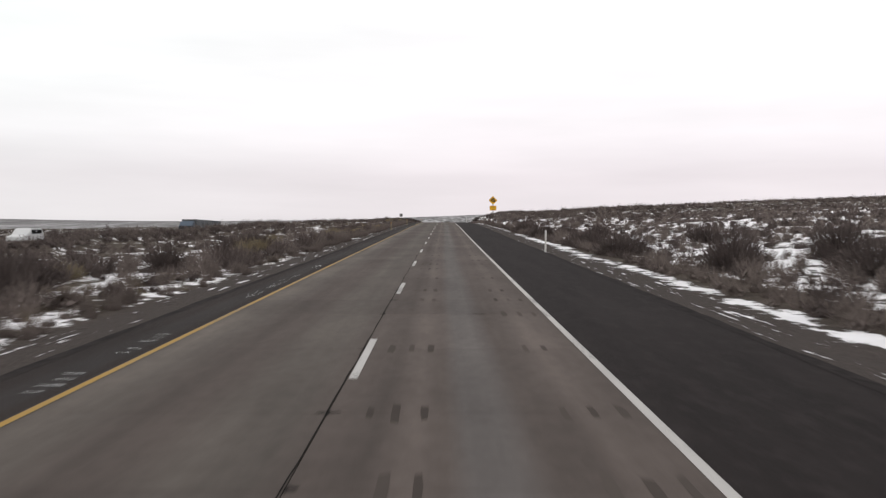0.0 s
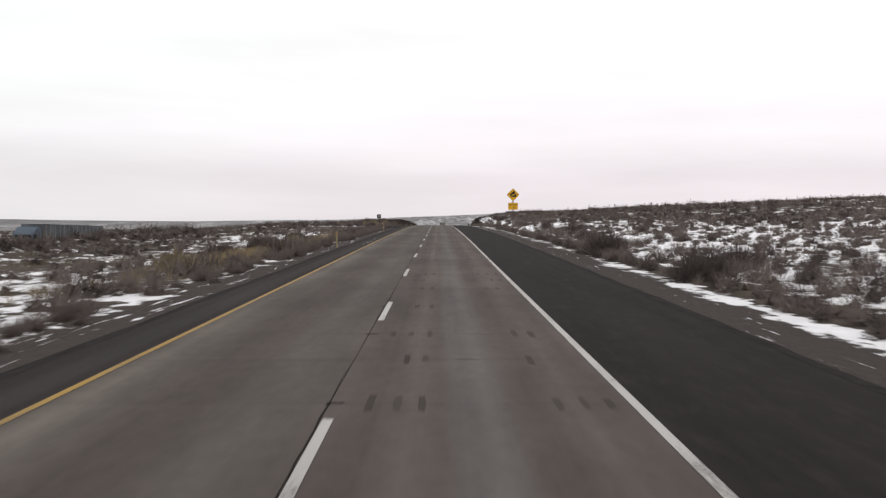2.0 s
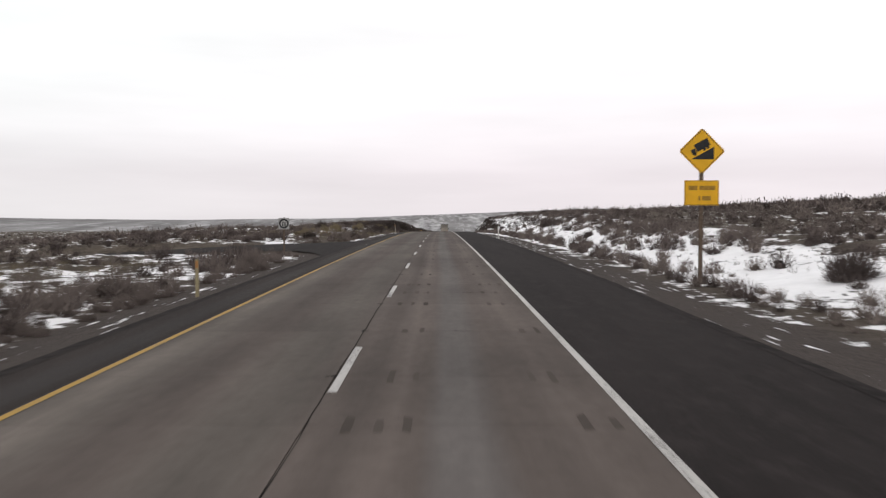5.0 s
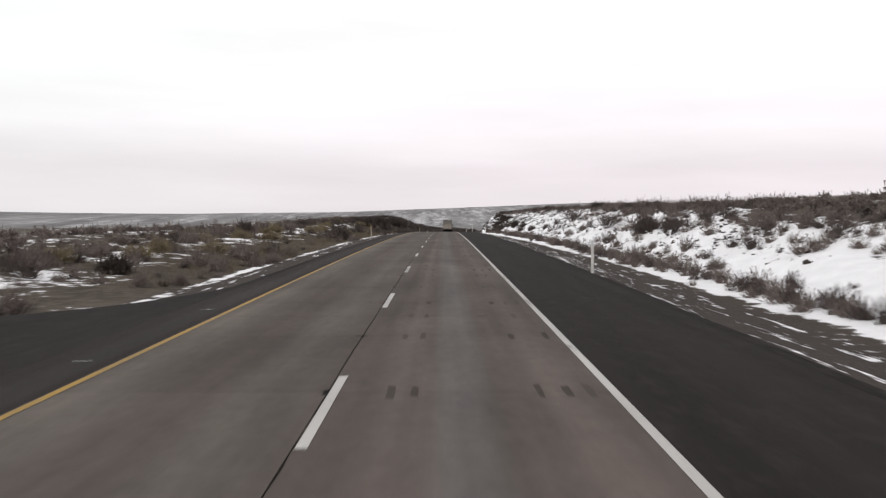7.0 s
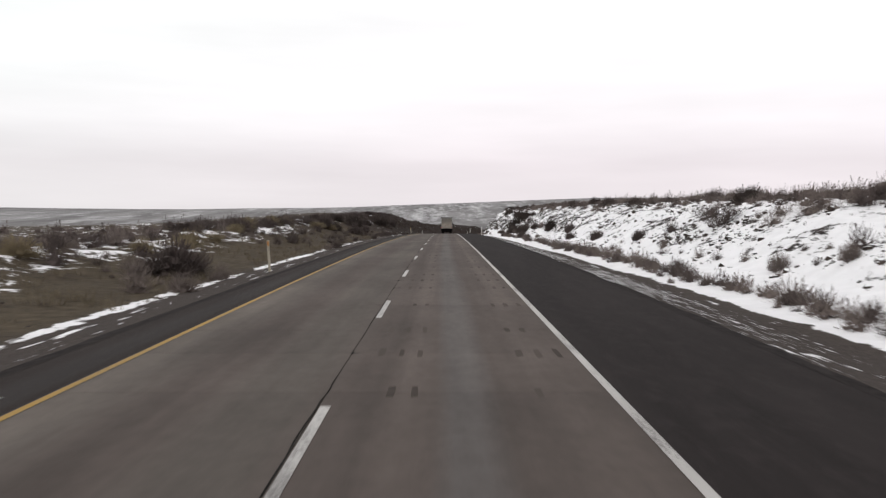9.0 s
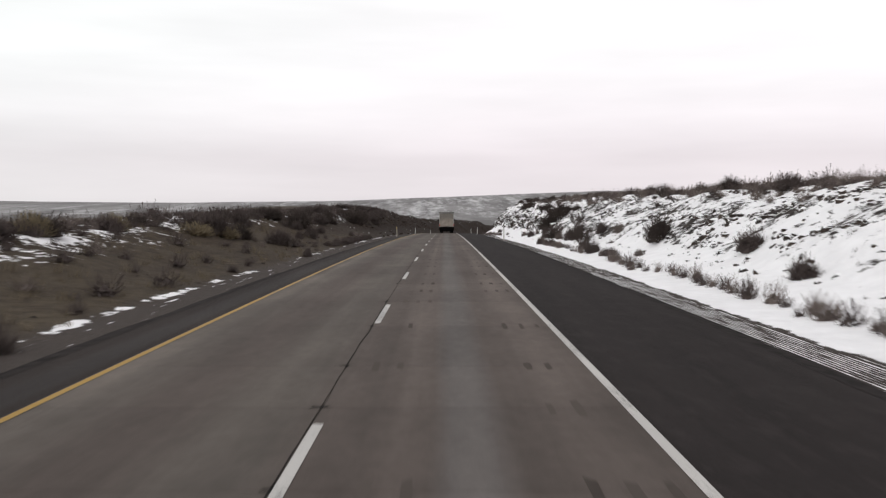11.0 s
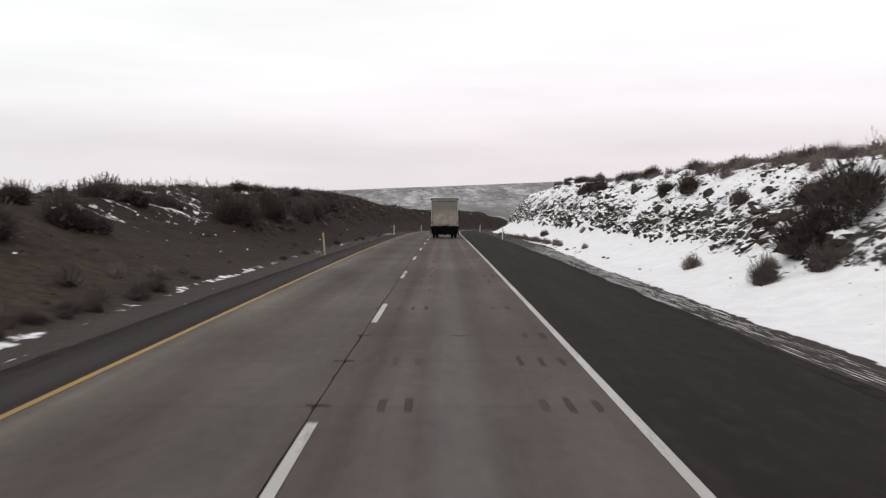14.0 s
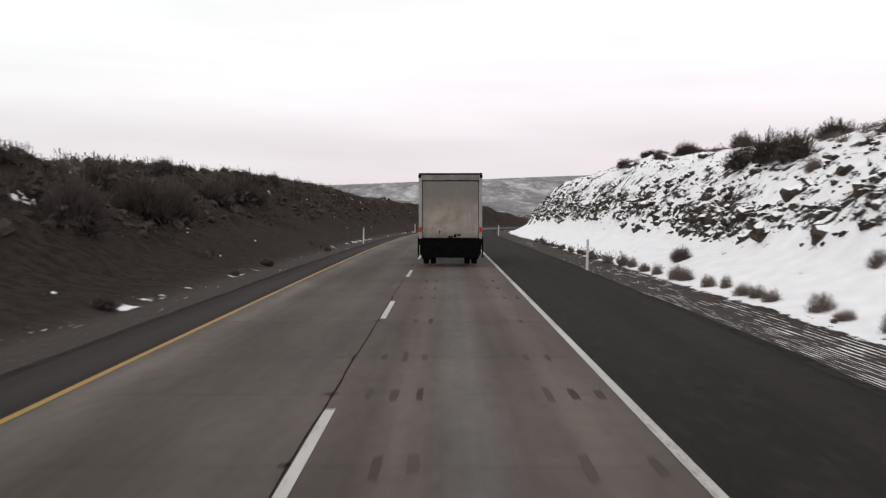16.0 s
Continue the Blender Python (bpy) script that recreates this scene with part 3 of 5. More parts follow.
    cover, streak = cover * (1 - c), streak * (1 - c)
    n, k = gx.shape
    i = np.arange(n * k).reshape(n, k)
    f = np.stack([i[:-1, :-1], i[:-1, 1:], i[1:, 1:], i[1:, :-1]], -1).reshape(-1, 4)
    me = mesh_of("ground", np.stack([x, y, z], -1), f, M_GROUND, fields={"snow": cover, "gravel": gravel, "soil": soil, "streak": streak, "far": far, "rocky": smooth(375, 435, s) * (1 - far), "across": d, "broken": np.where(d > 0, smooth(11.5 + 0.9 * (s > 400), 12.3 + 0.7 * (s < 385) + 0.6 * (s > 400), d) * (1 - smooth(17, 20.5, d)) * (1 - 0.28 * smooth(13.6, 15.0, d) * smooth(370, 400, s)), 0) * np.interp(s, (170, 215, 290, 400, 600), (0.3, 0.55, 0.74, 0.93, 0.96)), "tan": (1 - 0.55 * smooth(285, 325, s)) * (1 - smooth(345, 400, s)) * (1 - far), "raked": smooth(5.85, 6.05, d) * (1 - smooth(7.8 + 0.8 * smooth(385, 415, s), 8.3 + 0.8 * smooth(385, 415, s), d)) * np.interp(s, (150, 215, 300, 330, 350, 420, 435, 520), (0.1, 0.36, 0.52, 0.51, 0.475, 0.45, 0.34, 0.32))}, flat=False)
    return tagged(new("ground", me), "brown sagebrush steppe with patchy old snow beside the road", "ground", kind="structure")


build_ground()

# ---- the road ----
S_ROAD = np.r_[np.arange(-60, 480, 4.0), np.arange(480, 800, 2.5)]
S_FINE = np.r_[np.arange(-30, 500, 2.0), np.arange(500, 760, 2.0)]
ROAD = strip("road", S_ROAD, -4.95, 2.475, -0.015, M_BED, "two lanes of worn grey concrete slabs with dark wheel tracks", 0.3, "road", crown=(-4.95, -1.45, 2.475))
# sawn joints at spacings of 16, 10, 9 and 15 feet, over and over
JOINTS = [13.87 + 15.24 * k + q for k in range(-2, 31) for q in (0, 4.88, 7.93, 10.67)]


def slabs():
    """Each slab of both lanes between two joints, with an open gap all round; one long piece beyond."""
    for s0, s1 in zip(JOINTS, JOINTS[1:] + [800]):
        for d0, d1 in ((-4.95, -1.341), (-1.329, 2.475)):
            if s1 == 800:
                strip("road_beyond", np.r_[np.arange(s0, 800, 2.5), 800], d0, d1, 0.0, M_CONCRETE, "worn grey concrete lane running on down the grade", 0.01, "road")
                continue
            s = np.array([s0 + 0.006, (s0 + s1) / 2, s1 - 0.006])
            v = np.concatenate([road_at(s, d0, -0.012), road_at(s, d0), road_at(s, d1), road_at(s, d1, -0.012)])
            uv = np.stack([np.repeat([d0, d0, d1, d1], 3), np.tile(s, 4)], -1)
            i = np.arange(12).reshape(4, 3)
            f = np.stack([i[:-1, :-1], i[1:, :-1], i[1:, 1:], i[:-1, 1:]], -1).reshape(-1, 4)
            f = np.concatenate([f, [(0, 3, 6, 9), (11, 8, 5, 2)]])
            new("slab", mesh_of("slab", v, f, M_CONCRETE, uv)).parent = ROAD


slabs()
strip("shoulder_outer", S_ROAD, 2.48, 5.75, -0.004, M_SHOULDER, "wide shoulder of smooth dark asphalt", 0.3, "road shoulder")
strip("shoulder_inner", S_ROAD, -6.15, -4.96, -0.004, M_INNER, "narrow grey asphalt shoulder inside the yellow line", 0.3, "road shoulder")
strip("edge_line_white", S_FINE, 2.34, 2.465, 0.005, M_WHITE, "solid white painted edge line, slightly worn", category="road marking")
strip("edge_line_yellow", S_FINE, -4.915, -4.805, 0.005, M_YELLOW, "solid yellow painted edge line", category="road marking")


def ragged(name, side, d_in, d_out, material, label):
    s = np.arange(-40, 560, 0.7)
    rag = 0.05 * vnoise(s, 0 * s, 6.0, 24 + side) + 0.05 * vnoise(s, 0 * s, 1.1, 26 + side)
    outer = d_out + rag
    v = np.concatenate([road_at(s, d_in, 0.0), road_at(s, outer, -0.07), road_at(s, outer + 0.25 * side, -0.22)])
    n = len(s)
    i = np.arange(n - 1)
    if side < 0:
        i = i[(s[i] < CROSS_A - 7) | (s[i] > CROSS_B + 7)]
    f = np.concatenate([np.stack([i, i + n, i + n + 1, i + 1], -1), np.stack([i + n, i + 2 * n, i + 2 * n + 1, i + n + 1], -1)])
    if side < 0:
        f = f[:, ::-1]
    uv = np.stack([np.r_[0 * s + d_in, outer, outer + 0.25], np.tile(s, 3)], -1)
    tagged(new(name, mesh_of(name, v, f, material, uv)), label, "road shoulder", kind="structure")


ragged("asphalt_edge_outer", 1, 5.70, 6.16, M_EDGE, "ragged crumbling dark edge of the asphalt")
ragged("asphalt_edge_inner", -1, -6.10, -6.55, M_EDGE, "ragged crumbling dark edge of the inner asphalt")
for n in range(-3, 60):
    s0 = 11.28 + 12.19 * n
    ob = strip("lane_dash", (s0, s0 + 1.2, s0 + 2.4, s0 + 3.66), -1.31, -1.185, 0.006, M_WHITE, "worn white lane dash on concrete", category="road marking")
    ob["group"] = "dashes of the lane line"


def build_crossover():
    d = np.r_[np.arange(-46, -12, 2.0), np.arange(-12, -6.2, 0.35), -6.152]
    rows = 9
    flare = 9.0 * np.exp(-np.maximum(-d - 6.2, 0) / 1.6)
    s = np.linspace(CROSS_A - flare, CROSS_B + flare, rows)
    v = road_at(s.ravel(), np.tile(d, rows), -0.006)
    v[:, 2] -= 1.3 * smooth(7, 40, -np.tile(d, rows))
    i = np.arange(rows * len(d)).reshape(rows, len(d))
    f = np.stack([i[:-1, :-1], i[:-1, 1:], i[1:, 1:], i[1:, :-1]], -1).reshape(-1, 4)
    uv = np.stack([np.tile(d, rows), s.ravel()], -1)
    tagged(new("crossover", mesh_of("crossover", v, f, M_CROSS, uv)), "dark asphalt median crossover joining the inner shoulder", "road", kind="structure")


build_crossover()


def flat_quads(name, centres, sizes, material, label, category, up, jitter=0.0, rng=None):
    """Many small flat marks on the road: centres (s, d), sizes (along, across), each an irregular hexagon."""
    verts, faces, uvs = [], [], []
    for (s, d), (ls, ld) in zip(centres, sizes):
        ring6 = ((-0.5, -0.42), (-0.5, 0.42), (0, 0.5), (0.5, 0.42), (0.5, -0.42), (0, -0.5))
        ps = [(s + a * ls + (rng.uniform(-jitter, jitter) * ls if rng else 0), d + b * ld + (rng.uniform(-jitter, jitter) * ld if rng else 0)) for a, b in ring6]
        k = len(verts)
        verts += [tuple(road_at(p, q, up)) for p, q in ps]
        uvs += [(q, p) for p, q in ps]
        faces += [(k, k + 5, k + 2, k + 1), (k + 5, k + 4, k + 3, k + 2)]
    me = mesh_of(name, verts, faces, material, uvs)
    return tagged(new(name, me), label, category, kind="stuff")


def build_road_marks():
    rng = random.Random(3)
    cs, zs, lines, lz = [], [], [], []
    for s in JOINTS:
        for base, chance in ((-0.85, (0.7, 0.97, 0.95)), (1.45, (0.9, 0.92, 0.7))):
            if rng.random() < 0.05:
                continue
            for k in range(3):
                if rng.random() > chance[k]:
                    continue
                cs.append((s + rng.uniform(-0.08, 0.08), base + 0.33 * k + rng.uniform(-0.02, 0.02)))
                zs.append((rng.uniform(0.50, 0.85), rng.uniform(0.085, 0.125)))
        if rng.random() < 0.8:
            lines.append((s + rng.uniform(-0.04, 0.04), -1.335 + rng.uniform(-0.06, 0.08)))
            lz.append((rng.uniform(0.04, 0.10), rng.uniform(0.10, 0.34)))
            lines.append((s + rng.uniform(-0.05, 0.05), -1.335 + rng.uniform(-0.02, 0.02)))
            lz.append((rng.uniform(0.15, 0.40), rng.uniform(0.035, 0.07)))
        if rng.random() < 0.18:
            lines.append((s, 0.6 + rng.uniform(-0.3, 0.5)))
            lz.append((rng.uniform(0.03, 0.06), rng.uniform(0.2, 0.5)))
    flat_quads("dowel_slot_patches", cs, zs, M_SLOT, "dark grouted slots across the slab joints", "road patch", 0.003, 0.10, rng)
    flat_quads("joint_spalls", lines, lz, M_CRACK, "short dark spalls where slab joints meet the lane joint", "road crack", 0.004, 0.2, rng)
    # the long crack along the joint between the lanes
    s = np.arange(-20, 620, 0.25)
    mid = -1.335 + 0.022 * vnoise(s, 0 * s, 2.3, 21) + 0.018 * vnoise(s, 0 * s, 0.6, 22)
    half = 0.0035 + 0.0065 * (vnoise(s, 0 * s, 5, 23) + 0.6 * vnoise(s, 0 * s, 0.9, 27) + 0.3).clip(0, 1.2)
    v = np.concatenate([road_at(s, mid - half, 0.004), road_at(s, mid + half, 0.004)])
    n = len(s)
    i = np.arange(n - 1)
    f = np.stack([i, i + n, i + n + 1, i + 1], -1)
    uv = np.concatenate([np.stack([mid - half, s], -1), np.stack([mid + half, s], -1)])
    tagged(new("lane_joint_crack", mesh_of("lane_joint_crack", v, f, M_CRACK, uv)), "open dark joint winding between the two concrete lanes", "road crack", kind="structure")
    # snow packed into the milled grooves of the inner shoulder
    cs = [(a + 0.42 * k, -5.34 + rng.uniform(-0.05, 0.05)) for a, b in ((7.5, 11), (13.5, 6), (22.5, 20), (34, 7), (113.5, 17), (123, 9)) for k in range(b) if rng.random() > 0.25]
    cs += [(s, -5.5 + rng.uniform(-0.1, 0.1)) for s in (199, 206, 222, 247)]
    flat_quads("snow_in_rumble_strip", cs, [(rng.uniform(0.014, 0.028), rng.uniform(0.22, 0.36)) for _ in cs], M_SNOW, "snow packed in the grooves of the rumble strip", "snow", 0.002, 0.15, rng)


build_road_marks()


# ---- plants ----
def dome_triangles(level):
    """The upper part of a ball as loose triangles."""
    bm = bmesh.new()
    bmesh.ops.create_icosphere(bm, subdivisions=level, radius=1.0)
    out = np.array([[tuple(v.co) for v in f.verts] for f in bm.faces if f.calc_center_median().z > -0.15])
    bm.free()
    return out


DOMES = [None] + [dome_triangles(level) for level in (1, 2, 3, 4)]


def bush_arrays(seed, twigs, width, core=0, lumps=8, shag=0.35, flare=0.0):
    """A leafless shrub 1 m across and 1 m high on z = 0: a broom of upswept twigs filling a lumpy dome."""
    r = np.random.RandomState(seed)

    def unit(q):
        return q / (np.linalg.norm(q, axis=1, keepdims=True) + 1e-9)

    def slim(a, b, half):
        side = unit(np.cross(b - a, r.normal(size=a.shape)))
        return np.stack([a - side * half, a + side * half, b], 1)

    def ways(n):
        way = r.normal(size=(n, 3)) * (1, 1, 0.8)
        way[:, 2] = np.abs(way[:, 2])
        return unit(way)

    crowns = ways(lumps)
    lift = 0.75 + 0.35 * r.rand(lumps)

    def reach(way):
        near = np.clip(way @ crowns.T, 0, 1) ** 6
        return 0.70 + 0.30 * np.max(near * lift, axis=1)

    dome = np.array((0.5, 0.5, 0.92))
    stem = ways(lumps)
    foot = 0.05 * r.normal(size=(lumps, 3)) * (1, 1, 0) - (0, 0, 0.05)
    out = [slim(foot, stem * dome * 0.7 * reach(stem)[:, None], np.full((lumps, 1), min(0.022, max(0.010, width))))]
    way = ways(twigs)
    size = reach(way) * (0.50 + 0.54 * r.rand(twigs) ** 0.55)
    tip = way * dome * size[:, None] + (0, 0, 0.05) + 0.03 * r.normal(size=(twigs, 3))
    tip[:, 2] = np.maximum(tip[:, 2], 0.06)
    low = shag + (0.9 - shag) * r.rand(twigs)[:, None]
    root = tip * low * (1, 1, 0.75) + 0.02 * r.normal(size=(twigs, 3))
    root[:, 2] = np.maximum(root[:, 2], 0.0)
    swap = (r.rand(twigs) < flare)[:, None]
    root, tip = np.where(swap, tip, root), np.where(swap, root, tip)
    out.append(slim(root, tip, width * (0.6 + 0.8 * r.rand(twigs))[:, None] * np.where(swap, 1.35, 1.0)))
    if core:
        tri = DOMES[core]
        way = unit(tri.reshape(-1, 3))
        at = (way * dome * ((0.42 if core < 3 else 0.58) * reach(way))[:, None]).reshape(-1, 3, 3) + 0.05 * r.normal(size=tri.shape)
        at[:, :, 2] = np.maximum(at[:, :, 2], -0.02)
        out.append(at)
    return np.concatenate(out).reshape(-1, 3)


def vase_arrays(seed, stems, twigs, width):
    """A bare shrub 1 m across and 1 m high: stems fanning up from one foot, each with side twigs."""
    r = np.random.RandomState(seed)
    a = r.rand(stems) * 6.28
    out = 0.12 + 0.40 * r.rand(stems) ** 0.7
    tip = np.stack([out * np.cos(a), out * np.sin(a), (1.0 - 0.9 * out ** 1.6) * (0.75 + 0.3 * r.rand(stems))], -1)
    foot = np.stack([0.04 * np.cos(a), 0.04 * np.sin(a), 0 * a - 0.04], -1)
    pick = r.randint(0, stems, twigs)
    t = (0.30 + 0.65 * r.rand(twigs))[:, None]
    root = foot[pick] * (1 - t) + tip[pick] * t
    way = tip[pick] - foot[pick]
    way = way / np.linalg.norm(way, axis=1, keepdims=True) + 0.55 * r.normal(size=(twigs, 3))
    end = root + way * (0.10 + 0.16 * r.rand(twigs))[:, None]
    end[:, 2] = np.maximum(end[:, 2], 0.05)
    lo, hi = np.concatenate([foot, root]), np.concatenate([tip, end])
    half = np.r_[np.full(stems, 2.2 * width), np.full(twigs, width)][:, None]
    side = np.cross(hi - lo, r.normal(size=lo.shape))
    side = side / (np.linalg.norm(side, axis=1, keepdims=True) + 1e-9) * half
    return np.stack([lo - side, lo + side, hi], 1).reshape(-1, 3)


def tuft_arrays(seed, blades, width):
    r = np.random.RandomState(seed)
    foot = r.normal(size=(blades, 3)) * (0.14, 0.14, 0)
    out = foot * 1.3 + r.normal(size=(blades, 3)) * (0.12, 0.12, 0)
    out[:, 2] = 0.35 + 0.45 * r.rand(blades)
    side = np.cross(out - foot, r.normal(size=(blades, 3)))
    side /= np.linalg.norm(side, axis=1, keepdims=True)
    return np.stack([foot - side * width, foot + side * width, out], 1).reshape(-1, 3)


def scatter(name, variants, places, material, label, category):
    """Joins transformed copies of triangle soups into one object; places: x, y, z, size, height, turn."""
    pieces = []
    for n, base in enumerate(variants):
        p = places[n :: len(variants)]
        if not len(p):
            continue
        c, s = np.cos(p[:, 5])[:, None], np.sin(p[:, 5])[:, None]
        x = p[:, 3:4] * (base[None, :, 0] * c - base[None, :, 1] * s) + p[:, 0:1]
        y = p[:, 3:4] * (base[None, :, 0] * s + base[None, :, 1] * c) + p[:, 1:2]
        z = p[:, 4:5] * base[None, :, 2] + p[:, 2:3]
        pieces.append(np.stack([x, y, z], -1).reshape(-1, 3))
    v = np.concatenate(pieces)
    return tagged(new(name, mesh_of(name, v, np.arange(len(v)).reshape(-1, 3), material)), label, category, kind="stuff")


def soup(name, verts, material):
    return mesh_of(name, verts, np.arange(len(verts)).reshape(-1, 3), material)


RNG = np.random.RandomState(11)


def settle(s, d):
    p = road_at(s, d)
    z, _, _ = land(p[:, 0], p[:, 1])
    return np.stack([p[:, 0], p[:, 1], z - 0.03], -1)


def grow_field(s0, s1, d0, d1, per, keep, size, tall=(0.8, 1.1)):
    """Random bush places over a stretch: per bushes a square metre, thinned by keep(s, d, x, y)."""
    n = int((s1 - s0) * (d1 - d0) * per)
    s, d = RNG.uniform(s0, s1, n), RNG.uniform(d0, d1, n)
    p = settle(s, d)
    ok = RNG.rand(n) < keep(s, d, p[:, 0], p[:, 1])
    s, d, p = s[ok], d[ok], p[ok]
    z = size[0] + (size[1] - size[0]) * RNG.rand(len(p)) ** 1.8
    return np.column_stack([p, z, z * RNG.uniform(*tall, len(p)), RNG.rand(len(p)) * 6.28, s, d])


def clumps(x, y, shift):
    return smooth(-0.35, 0.45, vnoise(x, y, 9, shift) + 0.7 * vnoise(x, y, 3.5, shift + 1))


def keep_left(s, d, x, y):
    a = -d + 0.9 * vnoise(x, y, 4, 33)
    slope = smooth(202, 212, s)
    base = 0.10 + 0.92 * clumps(x, y, 30)
    return base * smooth(7.6, 8.8, a) * (1 - slope * (1 - smooth(15.5, 19.5, a)) * 0.78) * (1 - crossover(s, d)) * (1 - (np.abs(s - 195) < 8.5) * (a < 50))


def keep_right(s, d, x, y):
    base = 0.20 + 0.75 * clumps(x, y, 40)
    low = np.interp(s, (190, 235, 290), (12.8, 14.0, 18.0))
    bank = smooth(130, 190, s) * (1 - smooth(low, low + np.interp(s, (190, 290), (2.0, 4.0)), d))
    row = (1 - smooth(290, 310, s)) * np.exp(-((d - np.interp(s, (150, 250, 330, 400), (10.6, 9.9, 9.4, 9.1))) / 0.6) ** 2) * np.interp(s, (0, 150, 200, 290, 330, 400), (0.15, 0.15, 0.5, 0.6, 0.5, 0.6))
    return np.clip(base * (1 - np.interp(s, (180, 225, 260, 300, 340, 390, 410), (0.15, 0.50, 0.92, 0.95, 0.95, 0.95, 0.95)) * bank) * smooth(10.6, 12.0, d) * (1 + 0.6 * smooth(20, 23, d)) + row, 0, 1)


SAGE_NEAR = [bush_arrays(100 + k, 950, 0.0050, 2, 9) for k in range(8)]
SAGE_MID = [bush_arrays(200 + k, 215, 0.0084, 1, 9, 0.38, 0.2) for k in range(8)]
SAGE_FAR = [bush_arrays(300 + k, 5, 0.050, 1, 4, 0.6, 0.5) for k in range(8)]

near_l = grow_field(-10, 560, -32, -7.7, 0.86, lambda s, d, x, y: keep_left(s, d, x, y) * np.interp(s, (180, 200), (0.72, 1)) * (1 - 0.12 * smooth(11, 13, -d) * (1 - smooth(190, 230, s))) * (1 - 0.65 * smooth(22, 25, -d) * smooth(240, 280, s)) * (1 - smooth(25, 26, -d) * smooth(300, 310, s)) * (1 - 0.8 * smooth(330, 350, s) * (1 - smooth(14, 16, -d))), (0.65, 1.7), (0.65, 0.95))
near_r = grow_field(-10, 560, 8.6, 34, 0.95, lambda s, d, x, y: keep_right(s, d, x, y) * np.interp(s, (100, 118, 165, 180), (0.92, 0.55, 0.6, 1)) * (1 - smooth(296, 306, s) * (1 - smooth(15.5, 17, d))) * (1 - smooth(27, 28, d) * smooth(300, 310, s)) * (1 - 0.65 * smooth(24, 27, d) * smooth(220, 260, s)) * (1 - 0.85 * smooth(405, 422, s)), (0.45, 1.6), (0.6, 0.95))
mid_l = grow_field(-10, 640, -120, -32, 0.5, lambda s, d, x, y: (0.45 + 0.6 * clumps(x, y, 30)) * np.interp(s, (200, 300, 330), (1, 0.5, 0)), (1.0, 2.4), (0.55, 0.8))
mid_r = grow_field(-10, 640, 34, 130, 0.52, lambda s, d, x, y: (0.42 + 0.6 * clumps(x, y, 40)) * np.interp(s, (200, 260, 330), (1, 0.4, 0)), (1.2, 3.0), (0.5, 0.75))
far_l = grow_field(40, 420, -330, -120, 0.05, lambda s, d, x, y: 0.4 + 0.6 * clumps(x, y, 30), (1.4, 3.4), (0.42, 0.6))
far_r = grow_field(40, 420, 130, 420, 0.05, lambda s, d, x, y: 0.4 + 0.6 * clumps(x, y, 40), (1.4, 3.4), (0.42, 0.6))
row_r = grow_field(120, 480, 8.7, 11.0, 1.5, lambda s, d, x, y: np.exp(-((d - np.interp(s, (150, 250, 330, 400), (10.2, 9.8, 9.2, 8.9))) / 0.45) ** 2) * np.interp(s, (120, 200, 300, 310), (0.6, 1, 1, 0)) * (0.35 + 0.65 * clumps(x, y, 44)), (0.45, 0.95), (0.7, 1.05))
row_l = grow_field(-5, 186, -11.5, -7.9, 1.3, lambda s, d, x, y: 0.25 + 0.75 * clumps(x, y, 34), (0.45, 1.1), (0.65, 0.95))


def hedge(s0, s1, gap, d, spread_d, size, tall, thin, shift):
    """A loose row of shrubs along the road, broken where the noise is low."""
    s = np.arange(s0, s1, gap) + RNG.uniform(-0.4, 0.4, len(np.arange(s0, s1, gap))) * gap
    q = np.interp(s, *d) + RNG.normal(size=len(s)) * spread_d
    p = settle(s, q)
    w = RNG.uniform(*size, len(s))
    ok = vnoise(s, 0 * s, 7, shift) + RNG.uniform(-0.3, 0.3, len(s)) > thin
    return np.column_stack([p, w, w * RNG.uniform(*tall, len(s)), RNG.rand(len(s)) * 6.28, s, q])[ok]


HEDGE_A = [
    hedge(-5, 80, 0.95, ((0, 60, 80), (9.9, 10.0, 9.7)), 0.28, (0.8, 1.5), (0.65, 0.95), -0.6, 91),
    hedge(80, 205, 0.8, ((80, 150, 205), (9.7, 9.6, 10.2)), 0.25, (0.55, 1.15), (0.65, 0.95), -0.6, 87),
    hedge(-5, 150, 1.3, ((0, 60, 150), (11.4, 11.8, 12.4)), 0.7, (0.8, 1.8), (0.7, 1.0), -0.2, 92),
    hedge(205, 302, 0.72, ((205, 302), (10.3, 9.6)), 0.2, (0.7, 1.25), (0.6, 0.9), -0.8, 93),
]
HEDGE_B = [
    hedge(215, 300, 3.4, ((215, 300), (12.6, 12.2)), 1.0, (0.45, 0.95), (0.7, 1.0), 0.0, 85),
    hedge(300, 334, 1.0, ((300, 334), (9.6, 9.5)), 0.16, (0.6, 1.0), (0.8, 1.1), -0.7, 94),
    hedge(342, 364, 1.3, ((342, 364), (9.6, 9.3)), 0.14, (0.45, 0.75), (0.8, 1.1), -0.5, 95),
    hedge(235, 416, 1.1, ((235, 330, 520), (20.5, 19.8, 20.5)), 0.6, (0.8, 1.9), (0.55, 0.85), -0.7, 81),
]
